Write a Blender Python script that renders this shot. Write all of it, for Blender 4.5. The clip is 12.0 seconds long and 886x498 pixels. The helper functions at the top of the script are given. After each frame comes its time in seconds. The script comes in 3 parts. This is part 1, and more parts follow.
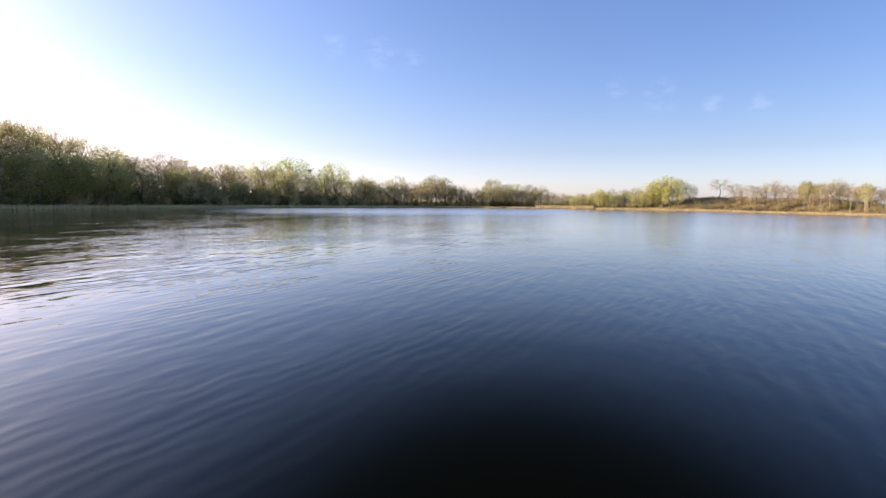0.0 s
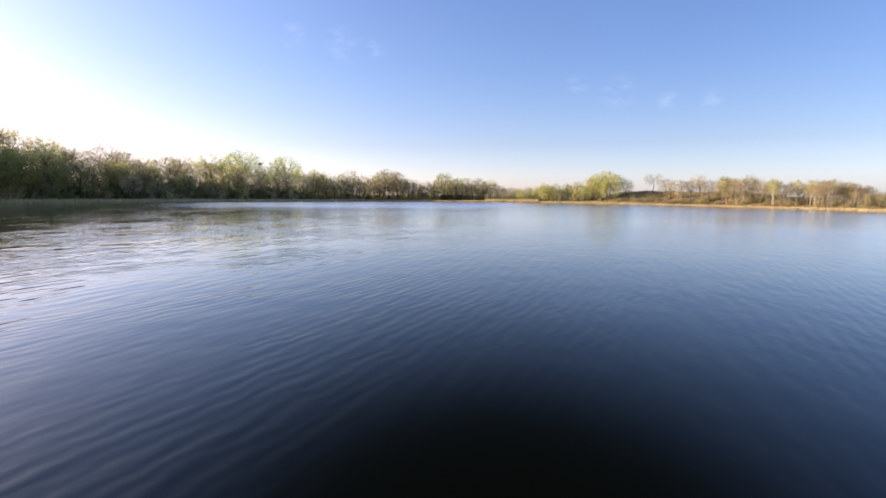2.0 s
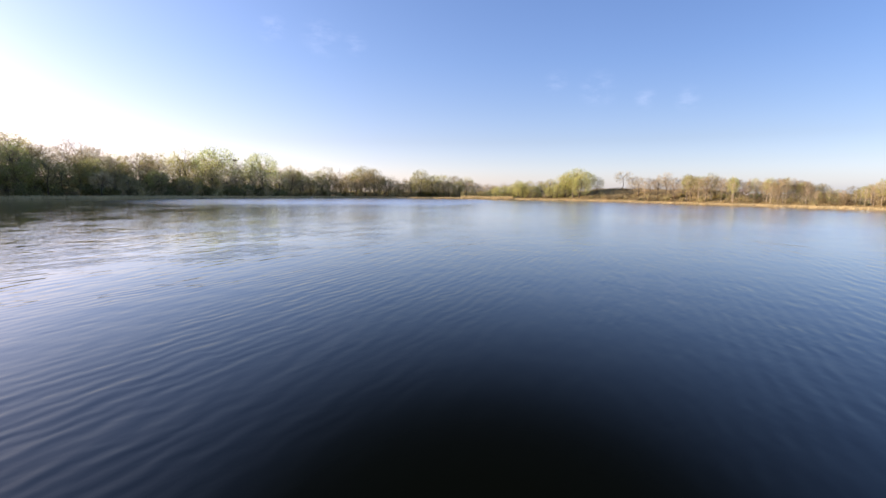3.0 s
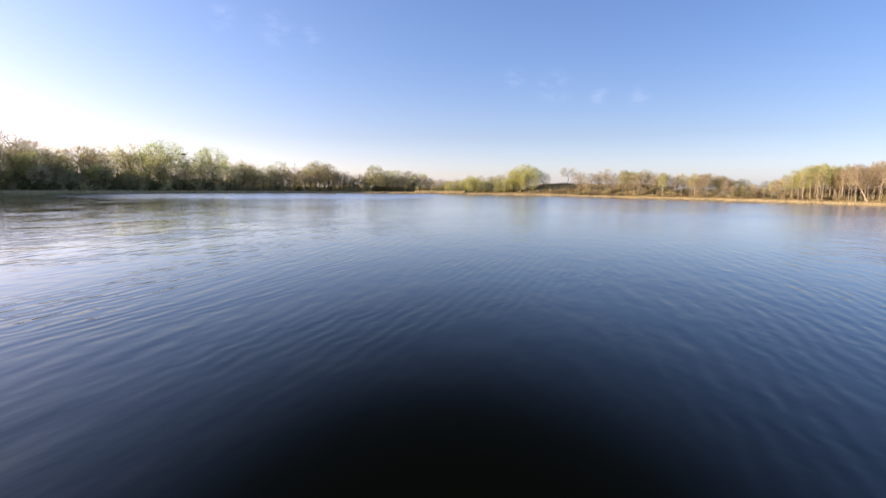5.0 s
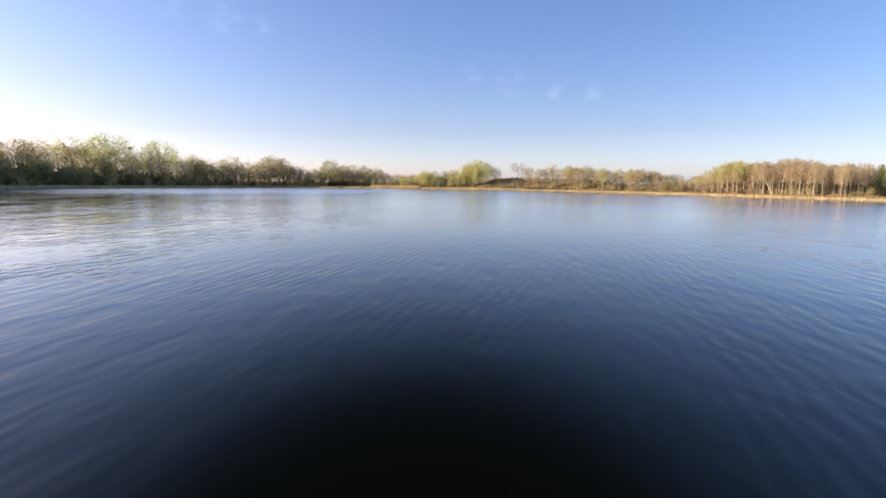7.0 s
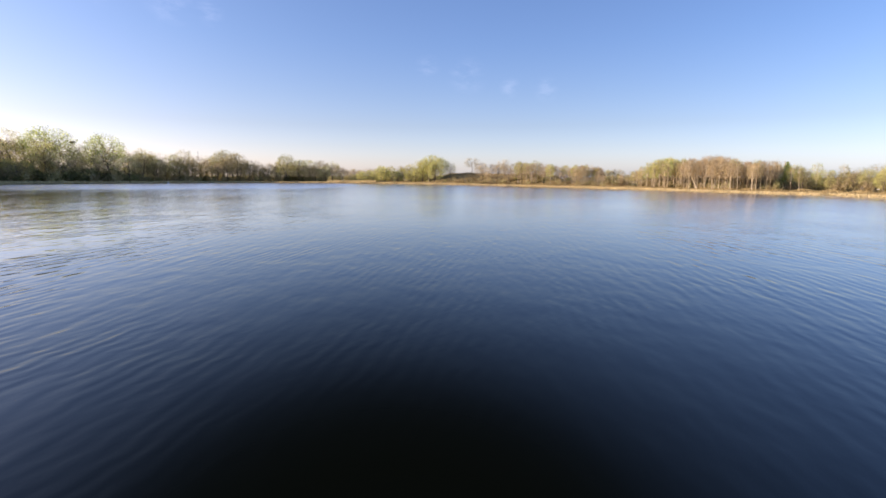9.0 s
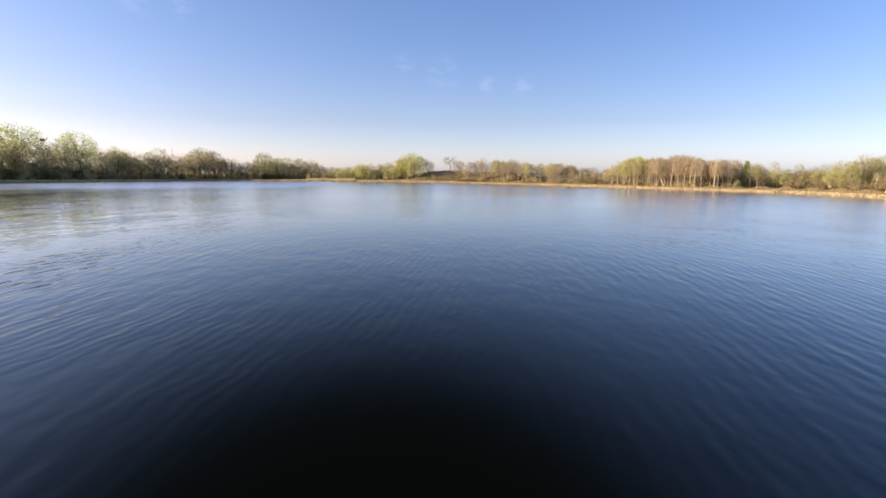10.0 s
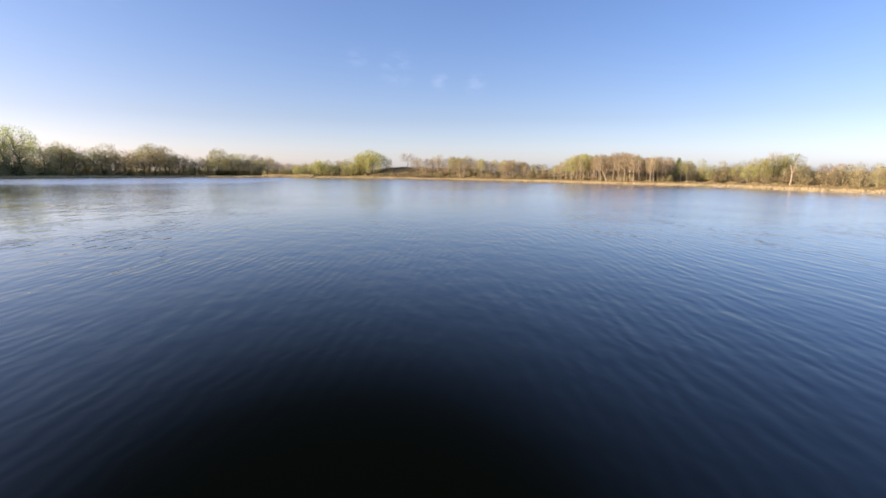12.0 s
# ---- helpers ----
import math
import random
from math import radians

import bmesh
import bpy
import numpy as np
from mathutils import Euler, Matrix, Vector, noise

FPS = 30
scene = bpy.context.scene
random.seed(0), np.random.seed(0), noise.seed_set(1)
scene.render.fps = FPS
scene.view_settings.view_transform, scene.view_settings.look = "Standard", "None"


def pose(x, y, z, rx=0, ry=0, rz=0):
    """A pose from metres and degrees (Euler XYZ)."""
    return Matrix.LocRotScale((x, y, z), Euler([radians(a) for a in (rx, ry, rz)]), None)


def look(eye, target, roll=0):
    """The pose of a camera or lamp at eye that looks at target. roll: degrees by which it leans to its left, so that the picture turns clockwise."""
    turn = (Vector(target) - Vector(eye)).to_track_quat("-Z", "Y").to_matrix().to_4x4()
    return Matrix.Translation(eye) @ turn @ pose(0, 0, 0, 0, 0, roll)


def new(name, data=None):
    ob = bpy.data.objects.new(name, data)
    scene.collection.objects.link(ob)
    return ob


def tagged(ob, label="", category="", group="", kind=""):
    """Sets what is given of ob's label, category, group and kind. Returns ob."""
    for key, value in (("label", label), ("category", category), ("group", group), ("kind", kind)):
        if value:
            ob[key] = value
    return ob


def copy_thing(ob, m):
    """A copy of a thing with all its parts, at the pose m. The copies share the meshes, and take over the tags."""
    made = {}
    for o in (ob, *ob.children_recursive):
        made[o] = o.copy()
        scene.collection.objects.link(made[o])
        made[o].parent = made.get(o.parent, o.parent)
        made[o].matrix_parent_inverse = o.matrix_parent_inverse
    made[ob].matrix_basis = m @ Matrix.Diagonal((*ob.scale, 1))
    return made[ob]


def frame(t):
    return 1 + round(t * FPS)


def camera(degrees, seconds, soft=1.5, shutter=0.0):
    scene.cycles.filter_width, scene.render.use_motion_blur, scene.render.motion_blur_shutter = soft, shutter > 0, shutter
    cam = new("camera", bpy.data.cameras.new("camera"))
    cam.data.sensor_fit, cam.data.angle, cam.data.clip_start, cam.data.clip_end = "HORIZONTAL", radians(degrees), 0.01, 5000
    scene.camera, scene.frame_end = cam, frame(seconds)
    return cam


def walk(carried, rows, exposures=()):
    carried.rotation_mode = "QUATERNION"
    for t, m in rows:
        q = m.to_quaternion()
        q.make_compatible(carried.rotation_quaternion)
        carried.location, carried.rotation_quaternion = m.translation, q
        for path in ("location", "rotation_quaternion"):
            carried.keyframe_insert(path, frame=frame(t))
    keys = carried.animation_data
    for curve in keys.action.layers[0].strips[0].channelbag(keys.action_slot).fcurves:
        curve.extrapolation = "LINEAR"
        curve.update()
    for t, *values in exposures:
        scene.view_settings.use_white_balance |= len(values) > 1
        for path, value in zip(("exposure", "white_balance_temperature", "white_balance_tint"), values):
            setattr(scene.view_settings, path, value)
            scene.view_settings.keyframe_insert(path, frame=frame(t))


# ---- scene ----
cam = camera(86.0, 12.0, soft=1.5)
# seconds, eye x, y, z in metres, heading (left +), pitch, roll in degrees
ROWS = [
    (0.0, 0.03, 0.03, 3.13, 0.00, -5.67, 0.22),
    (0.5, 1.86, -1.23, 3.07, -1.05, -5.88, 0.15),
    (1.0, 3.62, -2.57, 3.15, -2.13, -6.07, 0.15),
    (1.5, 5.15, -3.65, 3.26, -3.22, -6.28, 0.20),
    (2.0, 6.55, -4.98, 3.39, -4.30, -6.47, 0.21),
    (2.5, 7.81, -6.38, 3.52, -5.43, -6.69, 0.25),
    (3.0, 8.81, -7.83, 3.64, -6.58, -6.88, 0.26),
    (5.0, 11.28, -13.99, 3.28, -11.35, -7.39, 0.28),
    (5.5, 11.75, -15.63, 3.21, -12.54, -7.55, 0.24),
    (6.0, 12.06, -17.23, 3.33, -13.73, -7.70, 0.25),
    (6.5, 12.24, -18.86, 3.30, -14.95, -7.85, 0.29),
    (7.0, 12.18, -20.51, 3.29, -16.19, -8.00, 0.26),
    (9.0, 10.42, -27.07, 3.76, -21.33, -8.70, 0.17),
    (9.5, 9.75, -28.69, 4.07, -22.63, -8.88, 0.14),
    (10.0, 8.83, -30.50, 4.28, -23.91, -9.07, 0.09),
    (10.5, 7.79, -32.08, 4.39, -25.28, -9.23, 0.07),
    (11.0, 6.64, -33.50, 4.38, -26.64, -9.34, 0.05),
    (11.5, 5.45, -34.97, 4.20, -27.99, -9.40, 0.07),
    (12.0, 4.26, -36.34, 3.87, -29.34, -9.41, 0.11),
]


def flown(x, y, z, yaw, pitch, roll):
    a, p = radians(yaw), radians(pitch)
    ahead = Vector((-math.sin(a) * math.cos(p), math.cos(a) * math.cos(p), math.sin(p)))
    eye = Vector((x, y, z))
    return look(eye, eye + ahead, roll)


walk(cam, [(t, flown(*row)) for t, *row in ROWS], [(0.0, 0.94, 6380, 29), (12.0, 0.80, 6380, 29)])

# ---- sky and sun ----
SUN_BEARING, SUN_HEIGHT = -67.0, 17.0
world = bpy.data.worlds.new("sky")
scene.world = world
world.use_nodes = True
wt = world.node_tree
wt.nodes.clear()


def node(tree, kind, **values):
    n = tree.nodes.new(kind)
    for key, value in values.items():
        if key in n.inputs:
            n.inputs[key].default_value = value
    return n


sky = wt.nodes.new("ShaderNodeTexSky")
sky.sky_type = "NISHITA"
sky.sun_disc = False
sky.sun_elevation = radians(SUN_HEIGHT)
sky.sun_rotation = radians(SUN_BEARING)
sky.air_density, sky.dust_density, sky.ozone_density = 1.0, 0.9, 2.8
# thin wisps of high cloud around a few directions
place = wt.nodes.new("ShaderNodeTexCoord")
stretch = wt.nodes.new("ShaderNodeMapping")
stretch.inputs["Scale"].default_value = (26, 26, 60)
streak = node(wt, "ShaderNodeTexNoise", Scale=1.0, Detail=6.0, Roughness=0.62)
wt.links.new(place.outputs["Generated"], stretch.inputs["Vector"])
wt.links.new(stretch.outputs["Vector"], streak.inputs["Vector"])
total = None
for (dx, dy, dz), reach in (((-0.205, 0.934, 0.292), 0.035), ((-0.12, 0.95, 0.287), 0.05), ((-0.06, 0.958, 0.28), 0.03), ((0.326, 0.921, 0.212), 0.03),
                            ((0.4, 0.896, 0.195), 0.045), ((0.477, 0.861, 0.174), 0.025), ((0.537, 0.826, 0.169), 0.03)):
    d = wt.nodes.new("ShaderNodeVectorMath")
    d.operation = "DISTANCE"
    d.inputs[1].default_value = (dx, dy, dz)
    wt.links.new(place.outputs["Generated"], d.inputs[0])
    fall = node(wt, "ShaderNodeMapRange")
    fall.interpolation_type = "SMOOTHSTEP"
    fall.inputs["From Min"].default_value, fall.inputs["From Max"].default_value = reach, 0.0
    wt.links.new(d.outputs["Value"], fall.inputs["Value"])
    if total is None:
        total = fall.outputs["Result"]
    else:
        add = wt.nodes.new("ShaderNodeMath")
        add.operation = "MAXIMUM"
        wt.links.new(total, add.inputs[0])
        wt.links.new(fall.outputs["Result"], add.inputs[1])
        total = add.outputs["Value"]
edge = node(wt, "ShaderNodeMapRange")
edge.inputs["From Min"].default_value, edge.inputs["From Max"].default_value, edge.inputs["To Max"].default_value = 0.44, 0.75, 0.06
wt.links.new(streak.outputs["Fac"], edge.inputs["Value"])
veil = wt.nodes.new("ShaderNodeMath")
veil.operation = "MULTIPLY"
wt.links.new(total, veil.inputs[0])
wt.links.new(edge.outputs["Result"], veil.inputs[1])
cloudy = wt.nodes.new("ShaderNodeMix")
cloudy.data_type = "RGBA"
cloudy.inputs["B"].default_value = (9.5, 9.7, 10.1, 1)
wt.links.new(veil.outputs["Value"], cloudy.inputs["Factor"])
# spring haze takes the warmth out of the sky, most of all low down
upward = wt.nodes.new("ShaderNodeSeparateXYZ")
wt.links.new(place.outputs["Generated"], upward.inputs["Vector"])
haze = wt.nodes.new("ShaderNodeValToRGB")
haze.color_ramp.elements[0].position, haze.color_ramp.elements[0].color = 0.0, (1.14, 1.2, 1.46, 1)
haze.color_ramp.elements[1].position, haze.color_ramp.elements[1].color = 0.6, (0.62, 0.745, 0.84, 1)
for at, colour in ((0.03, (0.96, 0.98, 1.14, 1)), (0.06, (0.85, 0.85, 0.94, 1)), (0.1, (0.755, 0.745, 0.79, 1)), (0.16, (0.71, 0.735, 0.785, 1)), (0.25, (0.66, 0.735, 0.81, 1))):
    haze.color_ramp.elements.new(at).color = colour
wt.links.new(upward.outputs["Z"], haze.inputs["Fac"])
hazy = wt.nodes.new("ShaderNodeMix")
hazy.data_type, hazy.blend_type = "RGBA", "MULTIPLY"
hazy.inputs["Factor"].default_value = 1.0
wt.links.new(sky.outputs["Color"], hazy.inputs["A"])
wt.links.new(haze.outputs["Color"], hazy.inputs["B"])
# and it scatters whitish light forward, round the sun
forward = wt.nodes.new("ShaderNodeVectorMath")
forward.operation = "DOT_PRODUCT"
forward.inputs[1].default_value = (math.sin(radians(SUN_BEARING)), math.cos(radians(SUN_BEARING)), 0)
wt.links.new(place.outputs["Generated"], forward.inputs[0])
half_turn = node(wt, "ShaderNodeMapRange")
half_turn.inputs["From Min"].default_value = -1.0
wt.links.new(forward.outputs["Value"], half_turn.inputs["Value"])
glow = wt.nodes.new("ShaderNodeValToRGB")
glow.color_ramp.elements[0].position, glow.color_ramp.elements[0].color = 0.2, (0.93, 0.97, 1.0, 1)
glow.color_ramp.elements[1].position, glow.color_ramp.elements[1].color = 0.95, (1.04, 0.94, 0.88, 1)
for at, colour in ((0.5, (1.0, 1.0, 1.0, 1)), (0.7, (0.98, 0.94, 0.91, 1))):
    glow.color_ramp.elements.new(at).color = colour
wt.links.new(half_turn.outputs["Result"], glow.inputs["Fac"])
whitened = wt.nodes.new("ShaderNodeMix")
whitened.data_type, whitened.blend_type = "RGBA", "MULTIPLY"
whitened.inputs["Factor"].default_value = 1.0
wt.links.new(hazy.outputs["Result"], whitened.inputs["A"])
wt.links.new(glow.outputs["Color"], whitened.inputs["B"])
wt.links.new(whitened.outputs["Result"], cloudy.inputs["A"])
shine = node(wt, "ShaderNodeBackground", Strength=0.140)
wt.links.new(cloudy.outputs["Result"], shine.inputs["Color"])
wt.links.new(shine.outputs["Background"], wt.nodes.new("ShaderNodeOutputWorld").inputs["Surface"])

sun = new("sun", bpy.data.lights.new("sun", "SUN"))
sun.data.energy, sun.data.angle, sun.data.color = 5.0, radians(0.5), (1.0, 0.87, 0.66)
b, e = radians(SUN_BEARING), radians(SUN_HEIGHT)
sun.matrix_world = look((0, 0, 60), Vector((0, 0, 60)) - Vector((math.sin(b) * math.cos(e), math.cos(b) * math.cos(e), math.sin(e))))


# ---- materials ----
def material(name):
    m = bpy.data.materials.new(name)
    m.use_nodes = True
    m.node_tree.nodes.clear()
    return m, m.node_tree, m.node_tree.nodes.new("ShaderNodeOutputMaterial")


def ramp(tree, source, stops):
    r = tree.nodes.new("ShaderNodeValToRGB")
    while len(r.color_ramp.elements) < len(stops):
        r.color_ramp.elements.new(0.5)
    for el, (at, colour) in zip(r.color_ramp.elements, stops):
        el.position, el.color = at, (*colour, 1)
    tree.links.new(source, r.inputs["Fac"])
    return r.outputs["Color"]


def noise_of(tree, scale, detail=4.0, stretch=(1, 1, 1), turn=0.0, world_space=False):
    if world_space:
        at = tree.nodes.new("ShaderNodeNewGeometry").outputs["Position"]
    else:
        at = tree.nodes.new("ShaderNodeTexCoord").outputs["Object"]
    m = tree.nodes.new("ShaderNodeMapping")
    m.vector_type = "TEXTURE"
    m.inputs["Scale"].default_value = stretch
    m.inputs["Rotation"].default_value = (0, 0, turn)
    n = node(tree, "ShaderNodeTexNoise", Scale=scale, Detail=detail, Roughness=0.55)
    tree.links.new(at, m.inputs["Vector"])
    tree.links.new(m.outputs["Vector"], n.inputs["Vector"])
    return n.outputs["Fac"]


def math_of(tree, op, a, b):
    n = tree.nodes.new("ShaderNodeMath")
    n.operation = op
    for i, v in enumerate((a, b)):
        if isinstance(v, (int, float)):
            n.inputs[i].default_value = v
        else:
            tree.links.new(v, n.inputs[i])
    return n.outputs["Value"]


def bark(name, dark, light):
    m, t, out = material(name)
    grain = noise_of(t, 3.0, 6.0, (1, 1, 4))
    colour = ramp(t, grain, ((0.3, dark), (0.7, light)))
    tint = node(t, "ShaderNodeHueSaturation")
    own = t.nodes.new("ShaderNodeObjectInfo").outputs["Random"]
    t.links.new(math_of(t, "ADD", math_of(t, "MULTIPLY", own, 0.5), 0.75), tint.inputs["Value"])
    t.links.new(colour, tint.inputs["Color"])
    p = node(t, "ShaderNodeBsdfPrincipled", Roughness=0.85)
    p.inputs["Specular IOR Level"].default_value = 0.2
    t.links.new(tint.outputs["Color"], p.inputs["Base Color"])
    bump = node(t, "ShaderNodeBump", Strength=0.6, Distance=0.05)
    t.links.new(grain, bump.inputs["Height"])
    t.links.new(bump.outputs["Normal"], p.inputs["Normal"])
    t.links.new(p.outputs["BSDF"], out.inputs["Surface"])
    return m


def leaf(name, dark, light, through_light=0.55, vary=1.0):
    m, t, out = material(name)
    island = t.nodes.new("ShaderNodeNewGeometry").outputs["Random Per Island"]
    colour = ramp(t, island, ((0.0, dark), (1.0, light)))
    own = t.nodes.new("ShaderNodeObjectInfo").outputs["Random"]
    tint = node(t, "ShaderNodeHueSaturation")
    t.links.new(math_of(t, "ADD", math_of(t, "MULTIPLY", own, 0.05 * vary), 0.5 - 0.025 * vary), tint.inputs["Hue"])
    t.links.new(math_of(t, "ADD", math_of(t, "MULTIPLY", own, 0.5 * vary), 1.0 - 0.25 * vary), tint.inputs["Value"])
    t.links.new(colour, tint.inputs["Color"])
    d = node(t, "ShaderNodeBsdfDiffuse")
    s = node(t, "ShaderNodeBsdfTranslucent")
    mix = node(t, "ShaderNodeMixShader", Fac=through_light)
    t.links.new(tint.outputs["Color"], d.inputs["Color"])
    t.links.new(tint.outputs["Color"], s.inputs["Color"])
    t.links.new(d.outputs["BSDF"], mix.inputs[1])
    t.links.new(s.outputs["BSDF"], mix.inputs[2])
    t.links.new(mix.outputs["Shader"], out.inputs["Surface"])
    return m


BARK_BROWN = bark("bark_brown", (0.09, 0.07, 0.05), (0.24, 0.185, 0.13))
BARK_PALE = bark("bark_pale", (0.36, 0.285, 0.17), (0.65, 0.54, 0.37))
BARK_WHITE = bark("bleached_wood", (0.34, 0.27, 0.16), (0.56, 0.45, 0.29))
TWIG_BROWN = bark("twigs_brown", (0.33, 0.27, 0.15), (0.57, 0.465, 0.27))
TWIG_GOLD = bark("twigs_gold", (0.34, 0.25, 0.12), (0.58, 0.44, 0.23))
TWIG_RUSSET = bark("twigs_russet", (0.3, 0.225, 0.12), (0.5, 0.385, 0.215))
LEAF_YELLOW = leaf("leaves_yellow_green", (0.44, 0.45, 0.135), (0.7, 0.68, 0.26), 0.45, 0.5)
LEAF_SPRING = leaf("leaves_spring_buds", (0.41, 0.43, 0.11), (0.63, 0.64, 0.2))
LEAF_GREEN = leaf("leaves_fresh_green", (0.31, 0.33, 0.1), (0.52, 0.52, 0.18), 0.72)
LEAF_OLIVE = leaf("leaves_olive", (0.33, 0.315, 0.115), (0.55, 0.515, 0.2), 0.72)
LEAF_BROWN = leaf("buds_brown", (0.41, 0.32, 0.155), (0.68, 0.54, 0.28), 0.5, 0.7)
LEAF_RUSSET = leaf("buds_russet", (0.36, 0.275, 0.13), (0.6, 0.47, 0.24), 0.5, 0.7)
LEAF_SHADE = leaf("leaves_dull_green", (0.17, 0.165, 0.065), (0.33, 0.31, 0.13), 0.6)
LEAF_DARK = leaf("needles_dark_green", (0.31, 0.36, 0.125), (0.51, 0.55, 0.21), 0.45)
BRUSH = leaf("brush_twigs", (0.29, 0.235, 0.1), (0.5, 0.41, 0.19), 0.45)
GRASS = leaf("dry_grass_blades", (0.3, 0.225, 0.1), (0.52, 0.4, 0.19), 0.35, 0.0)
REED = leaf("dry_reed", (0.52, 0.415, 0.2), (0.8, 0.655, 0.36), 0.3, 0.0)


def ground_material():
    m, t, out = material("dry_grass_ground")
    wide = noise_of(t, 0.08, 5.0, world_space=True)
    fine = noise_of(t, 2.2, 6.0, world_space=True)
    both = math_of(t, "ADD", math_of(t, "MULTIPLY", wide, 0.6), math_of(t, "MULTIPLY", fine, 0.4))
    colour = ramp(t, both, ((0.34, (0.14, 0.105, 0.045)), (0.5, (0.25, 0.19, 0.085)), (0.66, (0.38, 0.3, 0.14))))
    p = node(t, "ShaderNodeBsdfPrincipled", Roughness=0.95)
    p.inputs["Specular IOR Level"].default_value = 0.1
    t.links.new(colour, p.inputs["Base Color"])
    bump = node(t, "ShaderNodeBump", Strength=0.8, Distance=0.3)
    t.links.new(fine, bump.inputs["Height"])
    t.links.new(bump.outputs["Normal"], p.inputs["Normal"])
    t.links.new(p.outputs["BSDF"], out.inputs["Surface"])
    return m


def water_material():
    m, t, out = material("lake_water")
    turn = radians(64)
    swell = noise_of(t, 0.5, 1.5, (1.6, 1.1, 1), turn)
    ripple = noise_of(t, 1.7, 0.8, (2.2, 1.0, 1), turn + 0.12)
    chop = noise_of(t, 4.0, 2.0, (2.2, 1.0, 1), turn - 0.2)
    gust = noise_of(t, 0.035, 2.0, (2.0, 1.0, 1), 0.2)
    height = math_of(t, "ADD", math_of(t, "MULTIPLY", swell, 0.045), math_of(t, "MULTIPLY", ripple, 0.027))
    height = math_of(t, "ADD", height, math_of(t, "MULTIPLY", chop, 0.005))
    # the wooded hillside shelters the water before it; out on the lake the wind roughens it
    lee = t.nodes.new("ShaderNodeVectorMath")
    lee.operation = "DOT_PRODUCT"
    lee.inputs[1].default_value = (1.0, 0.42, 0.0)
    t.links.new(t.nodes.new("ShaderNodeNewGeometry").outputs["Position"], lee.inputs[0])
    rough = node(t, "ShaderNodeMapRange")
    rough.interpolation_type = "SMOOTHSTEP"
    rough.inputs["From Min"].default_value, rough.inputs["From Max"].default_value = -20.0, 60.0
    rough.inputs["To Min"].default_value, rough.inputs["To Max"].default_value = 0.03, 0.17
    t.links.new(lee.outputs["Value"], rough.inputs["Value"])
    # trains of short wind waves that run in patches across the lake
    wind = node(t, "ShaderNodeMapRange")
    wind.interpolation_type = "SMOOTHSTEP"
    wind.inputs["From Min"].default_value, wind.inputs["From Max"].default_value = -38.0, 2.0
    wind.inputs["To Min"].default_value = 0.7
    t.links.new(lee.outputs["Value"], wind.inputs["Value"])
    open_water = wind.outputs["Result"]
    for length, crest, tall, seed in ((0.68, 22.0, 0.0085, 0.0), (0.4, 32.0, 0.008, 31.0)):
        at = t.nodes.new("ShaderNodeMapping")
        at.vector_type = "TEXTURE"
        at.inputs["Rotation"].default_value = (0, 0, radians(-crest))
        at.inputs["Location"].default_value = (seed, seed, 0)
        t.links.new(t.nodes.new("ShaderNodeTexCoord").outputs["Object"], at.inputs["Vector"])
        train = node(t, "ShaderNodeTexWave", Scale=0.314 / length, Distortion=4.5, Detail=2.0)
        train.inputs["Detail Scale"].default_value = 1.1
        t.links.new(at.outputs["Vector"], train.inputs["Vector"])
        where = node(t, "ShaderNodeMapRange")
        where.interpolation_type = "SMOOTHSTEP"
        where.inputs["From Min"].default_value, where.inputs["From Max"].default_value = 0.4, 0.62
        where.inputs["To Min"].default_value, where.inputs["To Max"].default_value = 0.12 * tall, tall
        t.links.new(noise_of(t, 0.11 + seed * 0.002, 2.0, (1.6, 1.0, 1), turn), where.inputs["Value"])
        height = math_of(t, "ADD", height, math_of(t, "MULTIPLY", train.outputs["Fac"], math_of(t, "MULTIPLY", where.outputs["Result"], open_water)))
    # broken choppy water in the lee, where the hill's gusts cross
    crossing = node(t, "ShaderNodeMapRange")
    crossing.interpolation_type = "SMOOTHSTEP"
    crossing.inputs["From Min"].default_value, crossing.inputs["From Max"].default_value = 22.0, -12.0
    crossing.inputs["To Max"].default_value = 0.04
    t.links.new(lee.outputs["Value"], crossing.inputs["Value"])
    height = math_of(t, "ADD", height, math_of(t, "MULTIPLY", noise_of(t, 0.8, 1.5, (1.0, 1.3, 1), 0.4), crossing.outputs["Result"]))
    force = node(t, "ShaderNodeMapRange")
    force.inputs["From Min"].default_value, force.inputs["From Max"].default_value = 0.35, 0.65
    force.inputs["To Min"].default_value, force.inputs["To Max"].default_value = 0.55, 1.0
    t.links.new(gust, force.inputs["Value"])
    bump = node(t, "ShaderNodeBump", Distance=1.0)
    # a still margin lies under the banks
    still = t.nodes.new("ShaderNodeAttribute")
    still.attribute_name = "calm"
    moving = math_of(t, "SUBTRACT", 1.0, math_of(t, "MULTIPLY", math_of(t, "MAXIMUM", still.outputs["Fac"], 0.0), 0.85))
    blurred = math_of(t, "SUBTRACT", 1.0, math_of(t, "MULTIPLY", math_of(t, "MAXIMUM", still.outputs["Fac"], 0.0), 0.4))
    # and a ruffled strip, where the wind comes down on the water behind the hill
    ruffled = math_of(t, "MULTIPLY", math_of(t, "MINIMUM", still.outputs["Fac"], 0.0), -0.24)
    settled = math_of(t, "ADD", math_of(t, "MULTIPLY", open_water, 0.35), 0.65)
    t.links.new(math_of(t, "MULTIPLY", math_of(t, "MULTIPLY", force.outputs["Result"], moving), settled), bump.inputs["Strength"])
    t.links.new(height, bump.inputs["Height"])
    deep = node(t, "ShaderNodeBsdfDiffuse", Color=(0.0022, 0.003, 0.002, 1))
